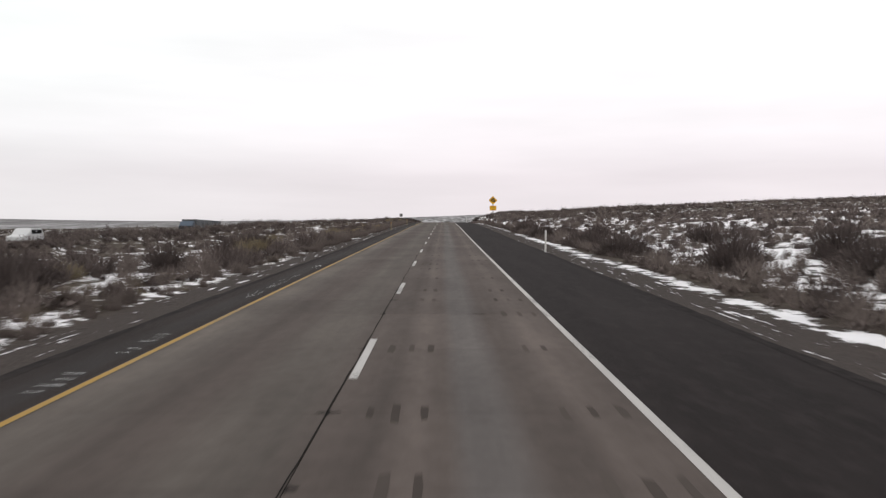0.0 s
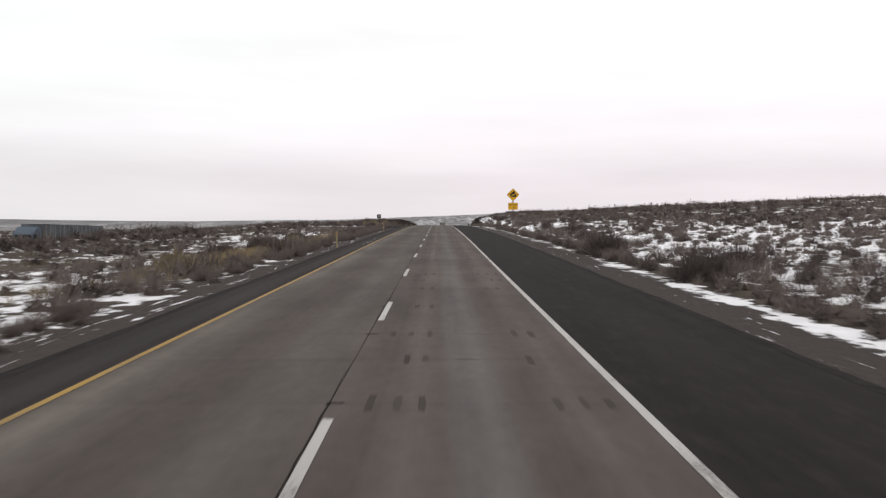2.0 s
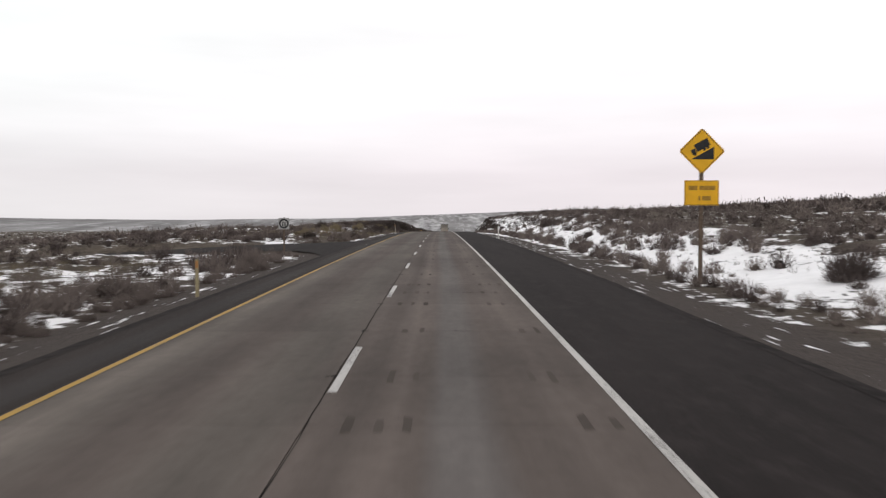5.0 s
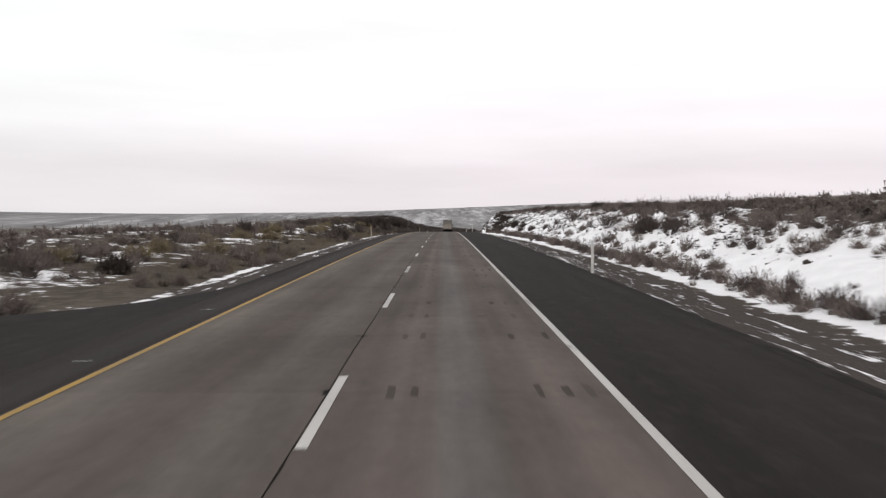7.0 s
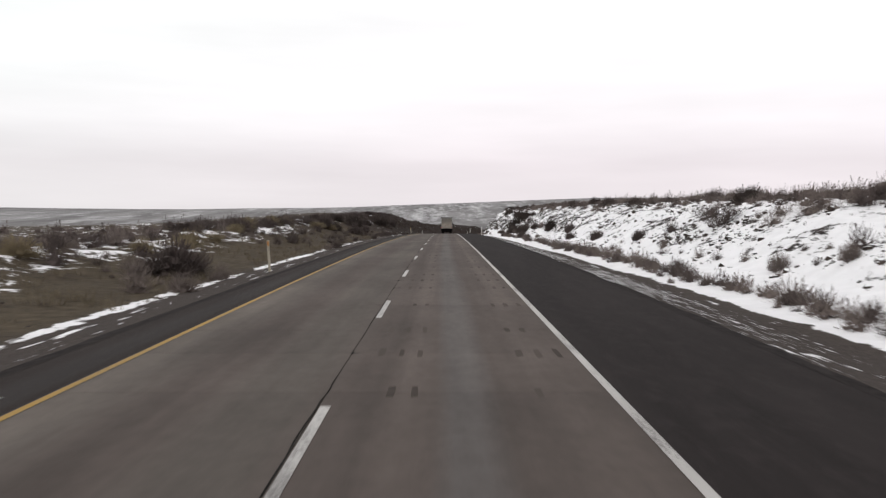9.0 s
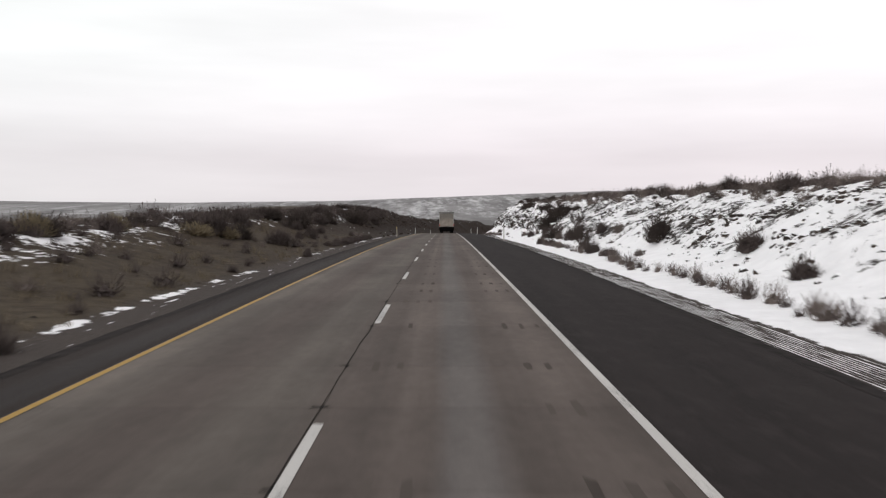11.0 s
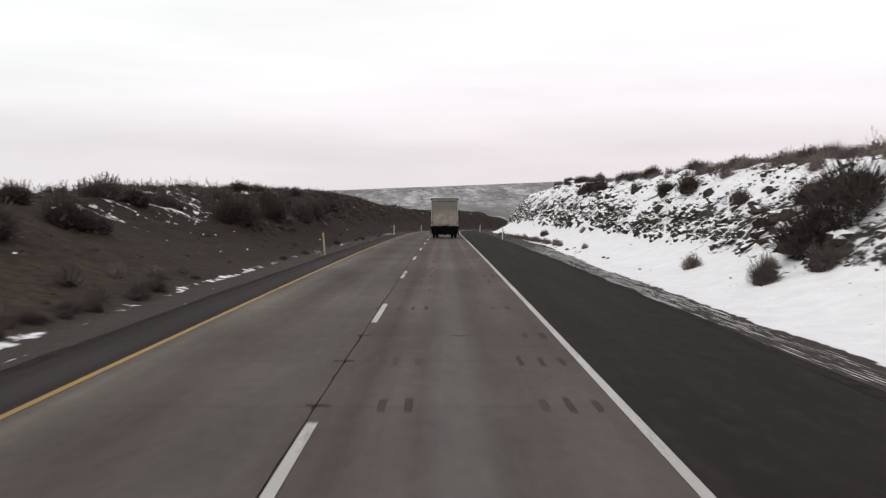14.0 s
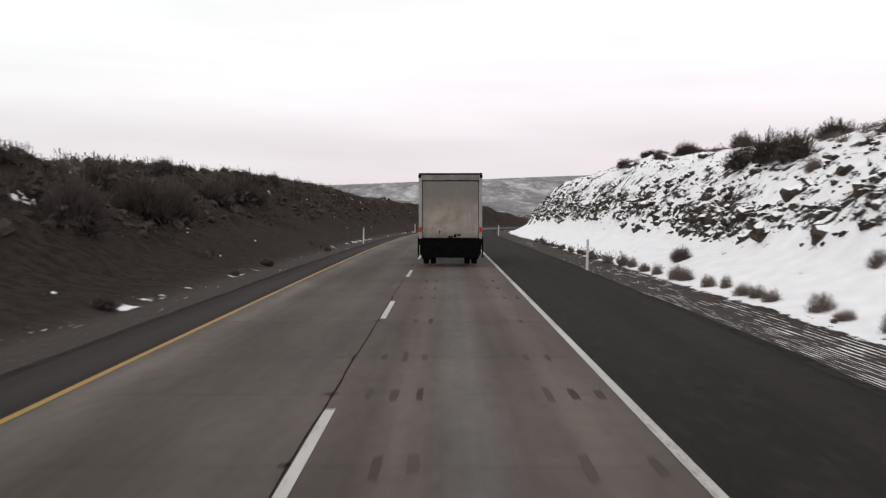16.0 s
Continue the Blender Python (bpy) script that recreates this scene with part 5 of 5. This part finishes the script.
rock_field("snow_specks", 380, 600, -20, -9, 1.2, lambda s, d, x, y: np.interp(-d, (9, 13, 16, 20), (0.05, 0.3, 0.8, 0.6)) * smooth(-0.2, 0.5, vnoise(x, y, 6, 90)), (0.05, 0.24), M_SNOW, "small remnants of snow lodged among the dark rocks")
rock_field("scree", 215, 560, -16, -8.6, 1.6, lambda s, d, x, y: 0.3 + 0.25 * smooth(330, 430, s) + 0 * x, (0.06, 0.30), M_ROCK, "small loose stones on the dark soil slope")
rock_field("verge_gravel", 0, 470, 5.9, 8.2, 2.5, lambda s, d, x, y: 0.5 + 0 * x, (0.04, 0.11), M_ROCK, "loose gravel stones beside the asphalt")
rock_field("verge_gravel_inner", 0, 470, -8.4, -6.4, 2.5, lambda s, d, x, y: 0.5 * (1 - crossover(s, d)), (0.04, 0.12), M_ROCK, "loose gravel stones beside the inner shoulder")

# ---- road furniture ----
M_POST = plain("white_post", (0.62, 0.60, 0.57), 0.5, vary=0.12)
M_POST_Y = plain("faded_yellow_post", (0.30, 0.25, 0.15), 0.6, vary=0.2)
M_POST_C = plain("weathered_cream_post", (0.40, 0.36, 0.29), 0.6, vary=0.2)
M_ORANGE = plain("orange_reflector", (0.42, 0.20, 0.07), 0.35, vary=0.1)
M_REFLECT = plain("grey_reflector", (0.55, 0.55, 0.55), 0.25, vary=0.1)
M_STEEL = plain("galvanised_steel", (0.30, 0.30, 0.30), 0.5, 0.6, 0.2)
M_TIMBER = plain("weathered_timber", (0.12, 0.09, 0.07), 0.9, vary=0.3)
M_SIGN_Y = plain("yellow_sign_sheeting", (0.72, 0.38, 0.015), 0.45, vary=0.08, size=0.6)
M_BLACK = plain("black_print", (0.02, 0.02, 0.02), 0.5)
M_BROWNPRINT = plain("dull_print", (0.30, 0.16, 0.02), 0.5)


def delineator(s, d, top, label, body, mark, high=1.40, patch=0.20, lean=0.0):
    z = float(settle(np.array([s]), np.array([d]))[0, 2])
    x, y, _ = road_at(s, d)
    e = new("delineator_post")
    e.matrix_basis = pose(float(x), float(y), z, 0, lean, 0)
    bm = bmesh.new()
    # a slim flexible post with a curved face
    pts = [(-0.055, 0.012), (-0.035, -0.008), (0, -0.014), (0.035, -0.008), (0.055, 0.012), (0.04, 0.018), (0, 0.002), (-0.04, 0.018)]
    low = [bm.verts.new((a, b, -0.1)) for a, b in pts]
    hi = [bm.verts.new((a, b, high - 0.03 * abs(a) / 0.055)) for a, b in pts]
    for k in range(8):
        bm.faces.new((low[k], low[(k + 1) % 8], hi[(k + 1) % 8], hi[k]))
    bm.faces.new(hi)
    part("post", bm, body, e)
    part("reflector", boxes((-0.04, 0.04, -0.024, -0.017, high - 0.06 - patch, high - 0.06, 0.003)), mark, e, top)
    tagged(e, label, "delineator post", "delineator posts")


for s, lean in ((49.2, 0.6), (219.0, -0.8), (369.2, -0.5), (442.6, 0.8), (512, 0)):
    delineator(s, 6.12, "grey reflective patch", "slim white delineator post in the gravel verge", M_POST, M_REFLECT, lean=lean)
for s, lean in ((479.5, 1.0), (547, 0)):
    delineator(s, -7.1, "small grey reflective patch", "slim white delineator post beside the inner shoulder", M_POST, M_REFLECT, 1.40, 0.10, lean)
delineator(409.4, -6.85, "yellow reflective patch", "slim weathered tan delineator post with a yellow top", M_POST_C, M_SIGN_Y, 1.40, 0.20, -4.0)
delineator(272.2, -7.2, "orange reflective patch", "leaning cream delineator post with an orange top", M_POST_C, M_ORANGE, 1.40, 0.20, -2.5)
for s in (111.0, 159):
    delineator(s, -6.95, "orange reflective patch", "faded yellow delineator post with an orange top", M_POST_Y, M_ORANGE, 1.15)


def grade_sign():
    s, d = 165.3, 9.8
    x, y, z = settle(np.array([s]), np.array([d]))[0]
    e = new("warning_sign")
    e.matrix_basis = pose(float(x), float(y), float(z))
    mid = 6.15 - z
    part("post", boxes((-0.07, 0.07, 0.012, 0.11, -0.3, mid + 0.5, 0.01)), M_TIMBER, e, "weathered wooden post")
    bm = bmesh.new()
    q = 0.86

    def diamond(size, y0, y1, rounding):
        c = []
        for k in range(4):
            a = math.pi / 2 * k
            for off in (-rounding, rounding):
                r = Vector((math.cos(a), 0, math.sin(a))) * (size - rounding) + Vector((-math.sin(a), 0, math.cos(a))) * off
                c.append(r)
        f = [bm.verts.new((v.x, y0, v.z + mid)) for v in c]
        b = [bm.verts.new((v.x, y1, v.z + mid)) for v in c]
        bm.faces.new(f), bm.faces.new(b[::-1])
        for k in range(8):
            bm.faces.new((f[k], b[k], b[(k + 1) % 8], f[(k + 1) % 8]))

    diamond(q, 0.0, 0.006, 0.05)
    face = part("diamond_panel", bm, M_SIGN_Y, e, "yellow diamond panel")
    bm = bmesh.new()
    for k in range(4):
        a, b = math.pi / 2 * k, math.pi / 2 * (k + 1)
        pa, pb = (Vector((math.cos(t), 0, math.sin(t))) for t in (a, b))
        o, i = q - 0.045, q - 0.075
        bm.faces.new([bm.verts.new((v.x, -0.004, v.z + mid)) for v in (pa * o, pb * o, pb * i, pa * i)])
    part("border", bm, M_BLACK, face, "black border line")
    bm = bmesh.new()

    def shape(pts):
        bm.faces.new([bm.verts.new((u, -0.004, v + mid)) for u, v in pts])

    shape(((-0.40, -0.30), (0.44, -0.30), (0.44, 0.16)))
    rot = math.radians(28.7)

    def turned(u, v):
        return (u * math.cos(rot) - v * math.sin(rot) + 0.0, u * math.sin(rot) + v * math.cos(rot) - 0.02)

    for u0, u1, v0, v1 in ((-0.16, 0.40, 0.07, 0.36), (-0.36, -0.18, 0.05, 0.24)):
        shape([turned(*p) for p in ((u0, v0), (u1, v0), (u1, v1), (u0, v1))])
    for u in (-0.27, 0.12, 0.27):
        shape([turned(u + 0.06 * math.cos(t * math.pi / 4), 0.04 + 0.06 * math.sin(t * math.pi / 4)) for t in range(8)])
    part("truck_on_slope_symbol", bm, M_BLACK, face, "black truck on a slope symbol")
    pz = 4.62 - z
    plate = part("plate", boxes((-0.64, 0.64, 0.0, 0.008, pz - 0.46, pz + 0.46, 0.003)), M_SIGN_Y, e, "yellow rectangular plate under the diamond")
    bm = bmesh.new()
    for u0, u1, v0, v1 in ((-0.62, 0.62, 0.43, 0.445), (-0.62, 0.62, -0.445, -0.43), (-0.62, -0.605, -0.43, 0.43), (0.605, 0.62, -0.43, 0.43)):
        box(bm, u0, u1, -0.003, 0.0, pz + v0, pz + v1)
    part("plate_border", bm, M_BLACK, plate)
    part("print_bar", boxes((-0.48, -0.16, -0.003, 0.0, pz + 0.10, pz + 0.26)), M_BROWNPRINT, plate)
    part("print_bar", boxes((-0.08, 0.50, -0.003, 0.0, pz + 0.10, pz + 0.26)), M_BROWNPRINT, plate)
    part("print_bar", boxes((-0.12, -0.04, -0.003, 0.0, pz - 0.28, pz - 0.12)), M_BROWNPRINT, plate)
    part("print_bar", boxes((0.02, 0.34, -0.003, 0.0, pz - 0.28, pz - 0.12)), M_BROWNPRINT, plate)
    tagged(e, "yellow diamond warning sign with plate on a wooden post", "road sign")


grade_sign()


M_SIGN_D = plain("weathered_sign_sheeting", (0.33, 0.32, 0.31), 0.6, vary=0.3, size=0.25)


def square_sign():
    s, d = 186, -9.4
    x, y, z = settle(np.array([s]), np.array([d]))[0]
    e = new("square_sign")
    e.matrix_basis = pose(float(x), float(y), float(z))
    part("post", boxes((-0.045, 0.045, 0.012, 0.10, -0.3, 2.35, 0.008)), M_TIMBER, e, "dark weathered post")
    face = part("panel", boxes((-0.33, 0.33, 0.0, 0.008, 1.62, 2.32, 0.003)), M_SIGN_D, e, "dull white square panel")
    bm = bmesh.new()
    for k in range(20):
        a, b = 2 * math.pi * k / 20, 2 * math.pi * (k + 1) / 20
        bm.faces.new([bm.verts.new((r * math.cos(t), -0.003, 1.97 + r * math.sin(t))) for r, t in ((0.30, a), (0.30, b), (0.20, b), (0.20, a))])
    box(bm, 0.04, 0.10, -0.003, 0.0, 1.80, 2.05), box(bm, -0.10, -0.04, -0.003, 0.0, 1.80, 2.10), box(bm, -0.04, 0.04, -0.003, 0.0, 2.05, 2.10)
    part("turn_symbol", bm, M_BLACK, face, "dark ring and bent arrow")
    tagged(e, "small white square sign on a post by the crossover", "road sign")


square_sign()

# ---- box truck ahead in the driven lane ----
M_BOX = plain("grey_white_aluminium", (0.34, 0.33, 0.31), 0.5, 0.1, 0.15, 0.8)
M_TRUCK_BLACK = plain("black_underbody", (0.0045, 0.0042, 0.0042), 0.95, 0, 0.3)
M_TYRE = plain("tyre_rubber", (0.014, 0.014, 0.014), 0.9, 0, 0.3)
M_RIM = plain("dull_steel_rim", (0.25, 0.25, 0.25), 0.5, 0.7)
M_RED = plain("red_lens", (0.55, 0.02, 0.02), 0.25)
M_GLASS = plain("dark_window_glass", (0.02, 0.022, 0.024), 0.08)
M_CAB = plain("white_cab_paint", (0.55, 0.55, 0.54), 0.35, 0, 0.1)
M_GREYTARP = plain("grey_trailer_side", (0.105, 0.112, 0.122), 0.7, 0, 0.3, 1.5)
M_BLUECAB = plain("blue_grey_cab_paint", (0.075, 0.10, 0.135), 0.4, 0, 0.15)
M_CARWHITE = plain("white_car_paint", (0.62, 0.62, 0.62), 0.3, 0, 0.06)


def door_material():
    k = Mat("dirty_door", 0.75)
    mid, fine, run = k.noise(0.5, detail=6), k.noise(0.06, detail=4), k.noise(0.25, (1, 1, 0.2), 4)
    base = k.mix(k.span(mid, 0.35, 0.65), (0.26, 0.222, 0.185), (0.38, 0.338, 0.292))
    base = k.mix(k.span(run, 0.55, 0.72, 0, 0.6), base, (0.44, 0.42, 0.37))
    sep = k.n.new("ShaderNodeSeparateXYZ")
    k.l.new(k.co, sep.inputs[0])
    soot = k.math("MULTIPLY", k.span(sep.outputs["Z"], 2.3, 3.1), k.span(mid, 0.2, 0.7, 0.5, 0.9))
    base = k.mix(soot, base, (0.155, 0.145, 0.130))
    grime = k.math("MULTIPLY", k.span(sep.outputs["Z"], 1.55, 1.2), k.span(fine, 0.3, 0.6, 0.3, 1.0))
    return k.done(k.mix(grime, base, (0.09, 0.078, 0.064)))


M_DOOR = door_material()
M_HEADER = plain("grimy_header", (0.20, 0.19, 0.18), 0.6, vary=0.25, size=0.4)


def wheel(parent, x, y, r, width, name="wheel"):
    """A tyre with a rim under it, its axle along x, resting on z = 0."""
    h = width / 2
    prof = [(r * 0.58, -h * 0.9), (r * 0.8, -h), (r * 0.95, -h * 0.95), (r, -h * 0.7), (r, h * 0.7), (r * 0.95, h * 0.95), (r * 0.8, h), (r * 0.58, h * 0.9)]
    tyre = part(name, ring(bmesh.new(), (x, y, r), (1, 0, 0), prof), M_TYRE, parent, "black tyre")
    part("rim", ring(bmesh.new(), (x, y, r), (1, 0, 0), [(0.02, h * 0.5), (r * 0.2, h * 0.55), (r * 0.45, h * 0.35), (r * 0.6, h * 0.9), (r * 0.6, -h * 0.9), (r * 0.45, -h * 0.35), (r * 0.02, -h * 0.5)]), M_RIM, tyre, "dull steel rim")


def box_truck(m):
    e = new("box_truck")
    e.matrix_basis = m
    w = 1.36
    body = part("cargo_box", boxes((-w, w, 0.10, 7.6, 1.24, 4.05, 0.03)), M_BOX, e, "grey aluminium cargo box")
    for x in (-w - 0.01, w - 0.13):
        part("door_post", boxes((x, x + 0.14, 0.0, 0.16, 1.20, 4.02, 0.015)), M_BOX, e, "pale grey door post")
    part("header", boxes((-w + 0.13, w - 0.13, 0.01, 0.15, 3.76, 4.01, 0.015)), M_HEADER, e, "grey header panel over the door")
    part("top_rail", boxes((-w - 0.015, w + 0.015, -0.01, 0.14, 4.0, 4.07, 0.012), (-w - 0.02, -w + 0.10, -0.012, 0.10, 3.86, 4.0, 0.01), (w - 0.10, w + 0.02, -0.012, 0.10, 3.86, 4.0, 0.01)), M_TRUCK_BLACK, e, "dark top rail with corner caps")
    n, z0, z1 = 8, 1.24, 3.76
    for k in range(n):
        a, b = z0 + (z1 - z0) * k / n, z0 + (z1 - z0) * (k + 1) / n
        part("door_panel", boxes((-w + 0.13, w - 0.13, 0.06, 0.09, a + 0.001, b - 0.001, 0.002)), M_DOOR, body, "dirty beige roll-up door slat")
    part("door_seal", boxes((-w + 0.13, -w + 0.155, 0.045, 0.06, z0, z1), (w - 0.155, w - 0.13, 0.045, 0.06, z0, z1), (-w + 0.155, w - 0.155, 0.045, 0.06, z1 - 0.03, z1)), M_TRUCK_BLACK, body, "black rubber door seal")
    part("latch", boxes((-0.10, 0.10, 0.02, 0.06, 1.28, 1.36, 0.01), (0.14, 0.26, 0.03, 0.06, 1.30, 1.42, 0.01), (0.30, 0.44, 0.035, 0.06, 1.36, 1.44, 0.01), (0.22, 0.26, 0.035, 0.06, 1.38, 1.48)), M_TRUCK_BLACK, body, "black door latch and scuffs")
    part("scuff", boxes((-0.50, -0.47, 0.05, 0.06, 1.42, 1.60), (-0.47, -0.40, 0.05, 0.06, 1.52, 1.55)), M_TRUCK_BLACK, body)
    part("deck", boxes((-w, w, -0.08, 0.12, 0.97, 1.24, 0.02), (-w + 0.1, w - 0.1, -0.09, 0.0, 1.18, 1.28, 0.02)), M_TRUCK_BLACK, e, "black rear deck sill")
    bm = bmesh.new()
    outline = [(-w + 0.04, 1.0), (w - 0.04, 1.0), (w - 0.04, 0.62), (w - 0.14, 0.42), (-w + 0.14, 0.42), (-w + 0.04, 0.62)]
    front = [bm.verts.new((a, -0.11, b)) for a, b in outline]
    back = [bm.verts.new((a, -0.03, b)) for a, b in outline]
    bm.faces.new(front), bm.faces.new(back[::-1])
    for k in range(6):
        bm.faces.new((front[k], back[k], back[(k + 1) % 6], front[(k + 1) % 6]))
    for z in (0.60, 0.76, 0.92):
        box(bm, -w + 0.16, w - 0.16, -0.125, -0.11, z, z + 0.025, 0.004)
    bmesh.ops.recalc_face_normals(bm, faces=bm.faces)
    part("lift_platform", bm, M_TRUCK_BLACK, e, "black ribbed folded lift platform")
    for sx in (-1, 1):
        part("tail_light", boxes((sx * (w - 0.06) - 0.055, sx * (w - 0.06) + 0.055, -0.02, 0.0, 1.52, 1.74, 0.01)), M_RED, e, "red tail light")
        part("side_guard", boxes((sx * (w + 0.03) - 0.03, sx * (w + 0.03) + 0.03, -0.05, 0.05, 0.42, 1.30, 0.01)), M_TRUCK_BLACK, e)
        part("mud_flap", boxes((sx * 0.95 - 0.28, sx * 0.95 + 0.28, 0.45, 0.47, 0.30, 0.95, 0.004)), M_TRUCK_BLACK, e, "black rubber mud flap")
        wheel(e, sx * 1.08, 1.6, 0.48, 0.26), wheel(e, sx * 0.76, 1.6, 0.48, 0.26), wheel(e, sx * 1.02, 8.6, 0.48, 0.28)
        arm = part("mirror_arm", rod(bmesh.new(), (sx * 1.15, 8.9, 2.2), (sx * 1.50, 8.8, 2.3), 0.02), M_TRUCK_BLACK, e)
        part("mirror", boxes((sx * 1.52 - 0.11, sx * 1.52 + 0.11, 8.74, 8.82, 2.02, 2.55, 0.03)), M_TRUCK_BLACK, arm, "black side mirror")
    for sx in (-0.42, 0.42):
        part("frame_rail", boxes((sx - 0.05, sx + 0.05, 0.1, 9.2, 0.80, 1.02, 0.01)), M_TRUCK_BLACK, e)
    part("axle", rod(bmesh.new(), (-0.9, 1.6, 0.48), (0.9, 1.6, 0.48), 0.09), M_TRUCK_BLACK, e)
    part("differential", ring(bmesh.new(), (0, 1.6, 0.48), (0, 1, 0), [(0.01, -0.22), (0.16, -0.18), (0.22, 0), (0.16, 0.18), (0.01, 0.22)], 16), M_TRUCK_BLACK, e)
    part("hitch", boxes((-0.09, 0.09, -0.02, 0.25, 0.46, 0.58, 0.015), (-0.45, -0.33, 0.3, 0.4, 0.44, 0.60, 0.015), (0.30, 0.48, 0.3, 0.4, 0.44, 0.56, 0.015)), M_RIM, e, "grey hitch and hangers")
    bm = bmesh.new()
    side = [(7.75, 0.7), (7.75, 2.55), (8.0, 2.75), (9.0, 2.72), (9.75, 1.75), (10.5, 1.55), (10.65, 1.3), (10.65, 0.6)]
    a = [bm.verts.new((-1.12, u, v)) for u, v in side]
    b = [bm.verts.new((1.12, u, v)) for u, v in side]
    bm.faces.new(a), bm.faces.new(b[::-1])
    for k in range(len(side)):
        bm.faces.new((a[k], b[k], b[(k + 1) % len(side)], a[(k + 1) % len(side)]))
    bmesh.ops.recalc_face_normals(bm, faces=bm.faces)
    bmesh.ops.bevel(bm, geom=bm.edges[:], offset=0.05, segments=2, affect="EDGES", clamp_overlap=True)
    cab = part("cab", bm, M_CAB, e, "white cab")
    for sx in (-1, 1):
        part("side_window", boxes((sx * 1.125 - 0.006, sx * 1.125 + 0.006, 8.2, 9.1, 1.75, 2.45, 0.004)), M_GLASS, cab, "dark side window")
    tagged(e, "dirty grey box truck with a beige roll-up rear door", "truck")
    return e


box_truck(road_pose(443.6, 0.36))


def semi_truck(m):
    """A tractor with a grey trailer, nose towards -y."""
    e = new("semi_truck")
    e.matrix_basis = m
    bm = bmesh.new()
    box(bm, -1.28, 1.28, 4.2, 20.4, 1.15, 4.05, 0.05)
    trailer = part("trailer", bm, M_GREYTARP, e, "grey trailer with upright ribs")
    for k in range(14):
        y = 4.5 + k * 1.17
        part("rib", boxes((1.285, 1.315, y, y + 0.07, 1.2, 4.0, 0.004)), M_STEEL, trailer)
    bm = bmesh.new()
    side = [(3.9, 0.6), (3.9, 3.5), (3.2, 3.75), (2.1, 3.0), (1.7, 2.1), (0.2, 1.85), (0.0, 1.5), (0.0, 0.55)]
    a = [bm.verts.new((-1.15, u, v)) for u, v in side]
    b = [bm.verts.new((1.15, u, v)) for u, v in side]
    bm.faces.new(a), bm.faces.new(b[::-1])
    for k in range(len(side)):
        bm.faces.new((a[k], b[k], b[(k + 1) % 8], a[(k + 1) % 8]))
    bmesh.ops.recalc_face_normals(bm, faces=bm.faces)
    bmesh.ops.bevel(bm, geom=bm.edges[:], offset=0.08, segments=2, affect="EDGES", clamp_overlap=True)
    cab = part("cab", bm, M_BLUECAB, e, "blue-grey tractor cab")
    part("windscreen", boxes((-1.0, 1.0, 1.80, 1.86, 2.2, 2.85, 0.01)), M_GLASS, cab, "dark windscreen")
    for sx in (-1, 1):
        part("side_window", boxes((sx * 1.155 - 0.006, sx * 1.155 + 0.006, 2.1, 2.9, 2.2, 2.85, 0.004)), M_GLASS, cab, "dark side window")
        for y in (1.0, 4.4, 5.7, 17.6, 18.9):
            wheel(e, sx * 1.05, y, 0.5, 0.5)
    tagged(e, "grey semi truck with a blue-grey cab on the opposite carriageway", "truck")


def suv(m):
    """A car with its nose towards -y."""
    e = new("car")
    e.matrix_basis = m

    def hull(side, half, bevel):
        bm = bmesh.new()
        a = [bm.verts.new((-half, u, v)) for u, v in side]
        b = [bm.verts.new((half, u, v)) for u, v in side]
        bm.faces.new(a), bm.faces.new(b[::-1])
        for k in range(len(side)):
            bm.faces.new((a[k], b[k], b[(k + 1) % len(side)], a[(k + 1) % len(side)]))
        bmesh.ops.recalc_face_normals(bm, faces=bm.faces)
        bmesh.ops.bevel(bm, geom=bm.edges[:], offset=bevel, segments=2, affect="EDGES", clamp_overlap=True)
        return bm

    body = part("body", hull([(0.0, 0.4), (0.0, 0.85), (1.2, 1.08), (2.0, 1.68), (2.4, 1.74), (4.3, 1.70), (4.75, 1.05), (4.8, 0.4)], 0.94, 0.07), M_CARWHITE, e, "white car body")
    for sx in (-1, 1):
        part("side_window", boxes((sx * 0.945 - 0.006, sx * 0.945 + 0.006, 1.9, 2.9, 1.15, 1.58, 0.004)), M_GLASS, body, "dark side window")
        part("side_window", boxes((sx * 0.945 - 0.006, sx * 0.945 + 0.006, 3.0, 4.2, 1.15, 1.58, 0.004)), M_GLASS, body, "dark side window")
        wheel(e, sx * 0.82, 0.95, 0.36, 0.24), wheel(e, sx * 0.82, 3.8, 0.36, 0.24)
    tagged(e, "white sport utility car on the opposite carriageway", "car")


def far_carriageway():
    """The opposite roadway, sunk beyond the median brush."""
    y = np.arange(64, 214, 6.0)
    x = -44 + 0 * y
    z = far_lane_height(y)
    v = np.concatenate([np.stack([x - 5, y, z], -1), np.stack([x + 5, y, z], -1), np.stack([x + 5.3, y, z - 0.4], -1), np.stack([x - 5.3, y, z - 0.4], -1)])
    n = len(y)
    i = np.arange(n - 1)
    f = np.concatenate([np.stack([i + a, i + b, i + b + 1, i + a + 1], -1) for a, b in ((0, n), (n, 2 * n), (3 * n, 0))])
    uv = np.stack([v[:, 0], v[:, 1]], -1)
    tagged(new("far_road", mesh_of("far_road", v, f, M_CROSS, uv)), "opposite carriageway sunk beyond the median brush", "road", kind="structure")


far_carriageway()
semi_truck(pose(-44, 142, float(far_lane_height(152)) + 0.03, math.degrees(math.atan(-0.0214)), 0, 0))
suv(pose(-45, 88, float(far_lane_height(90)) + 0.02, 0, 0, 0))
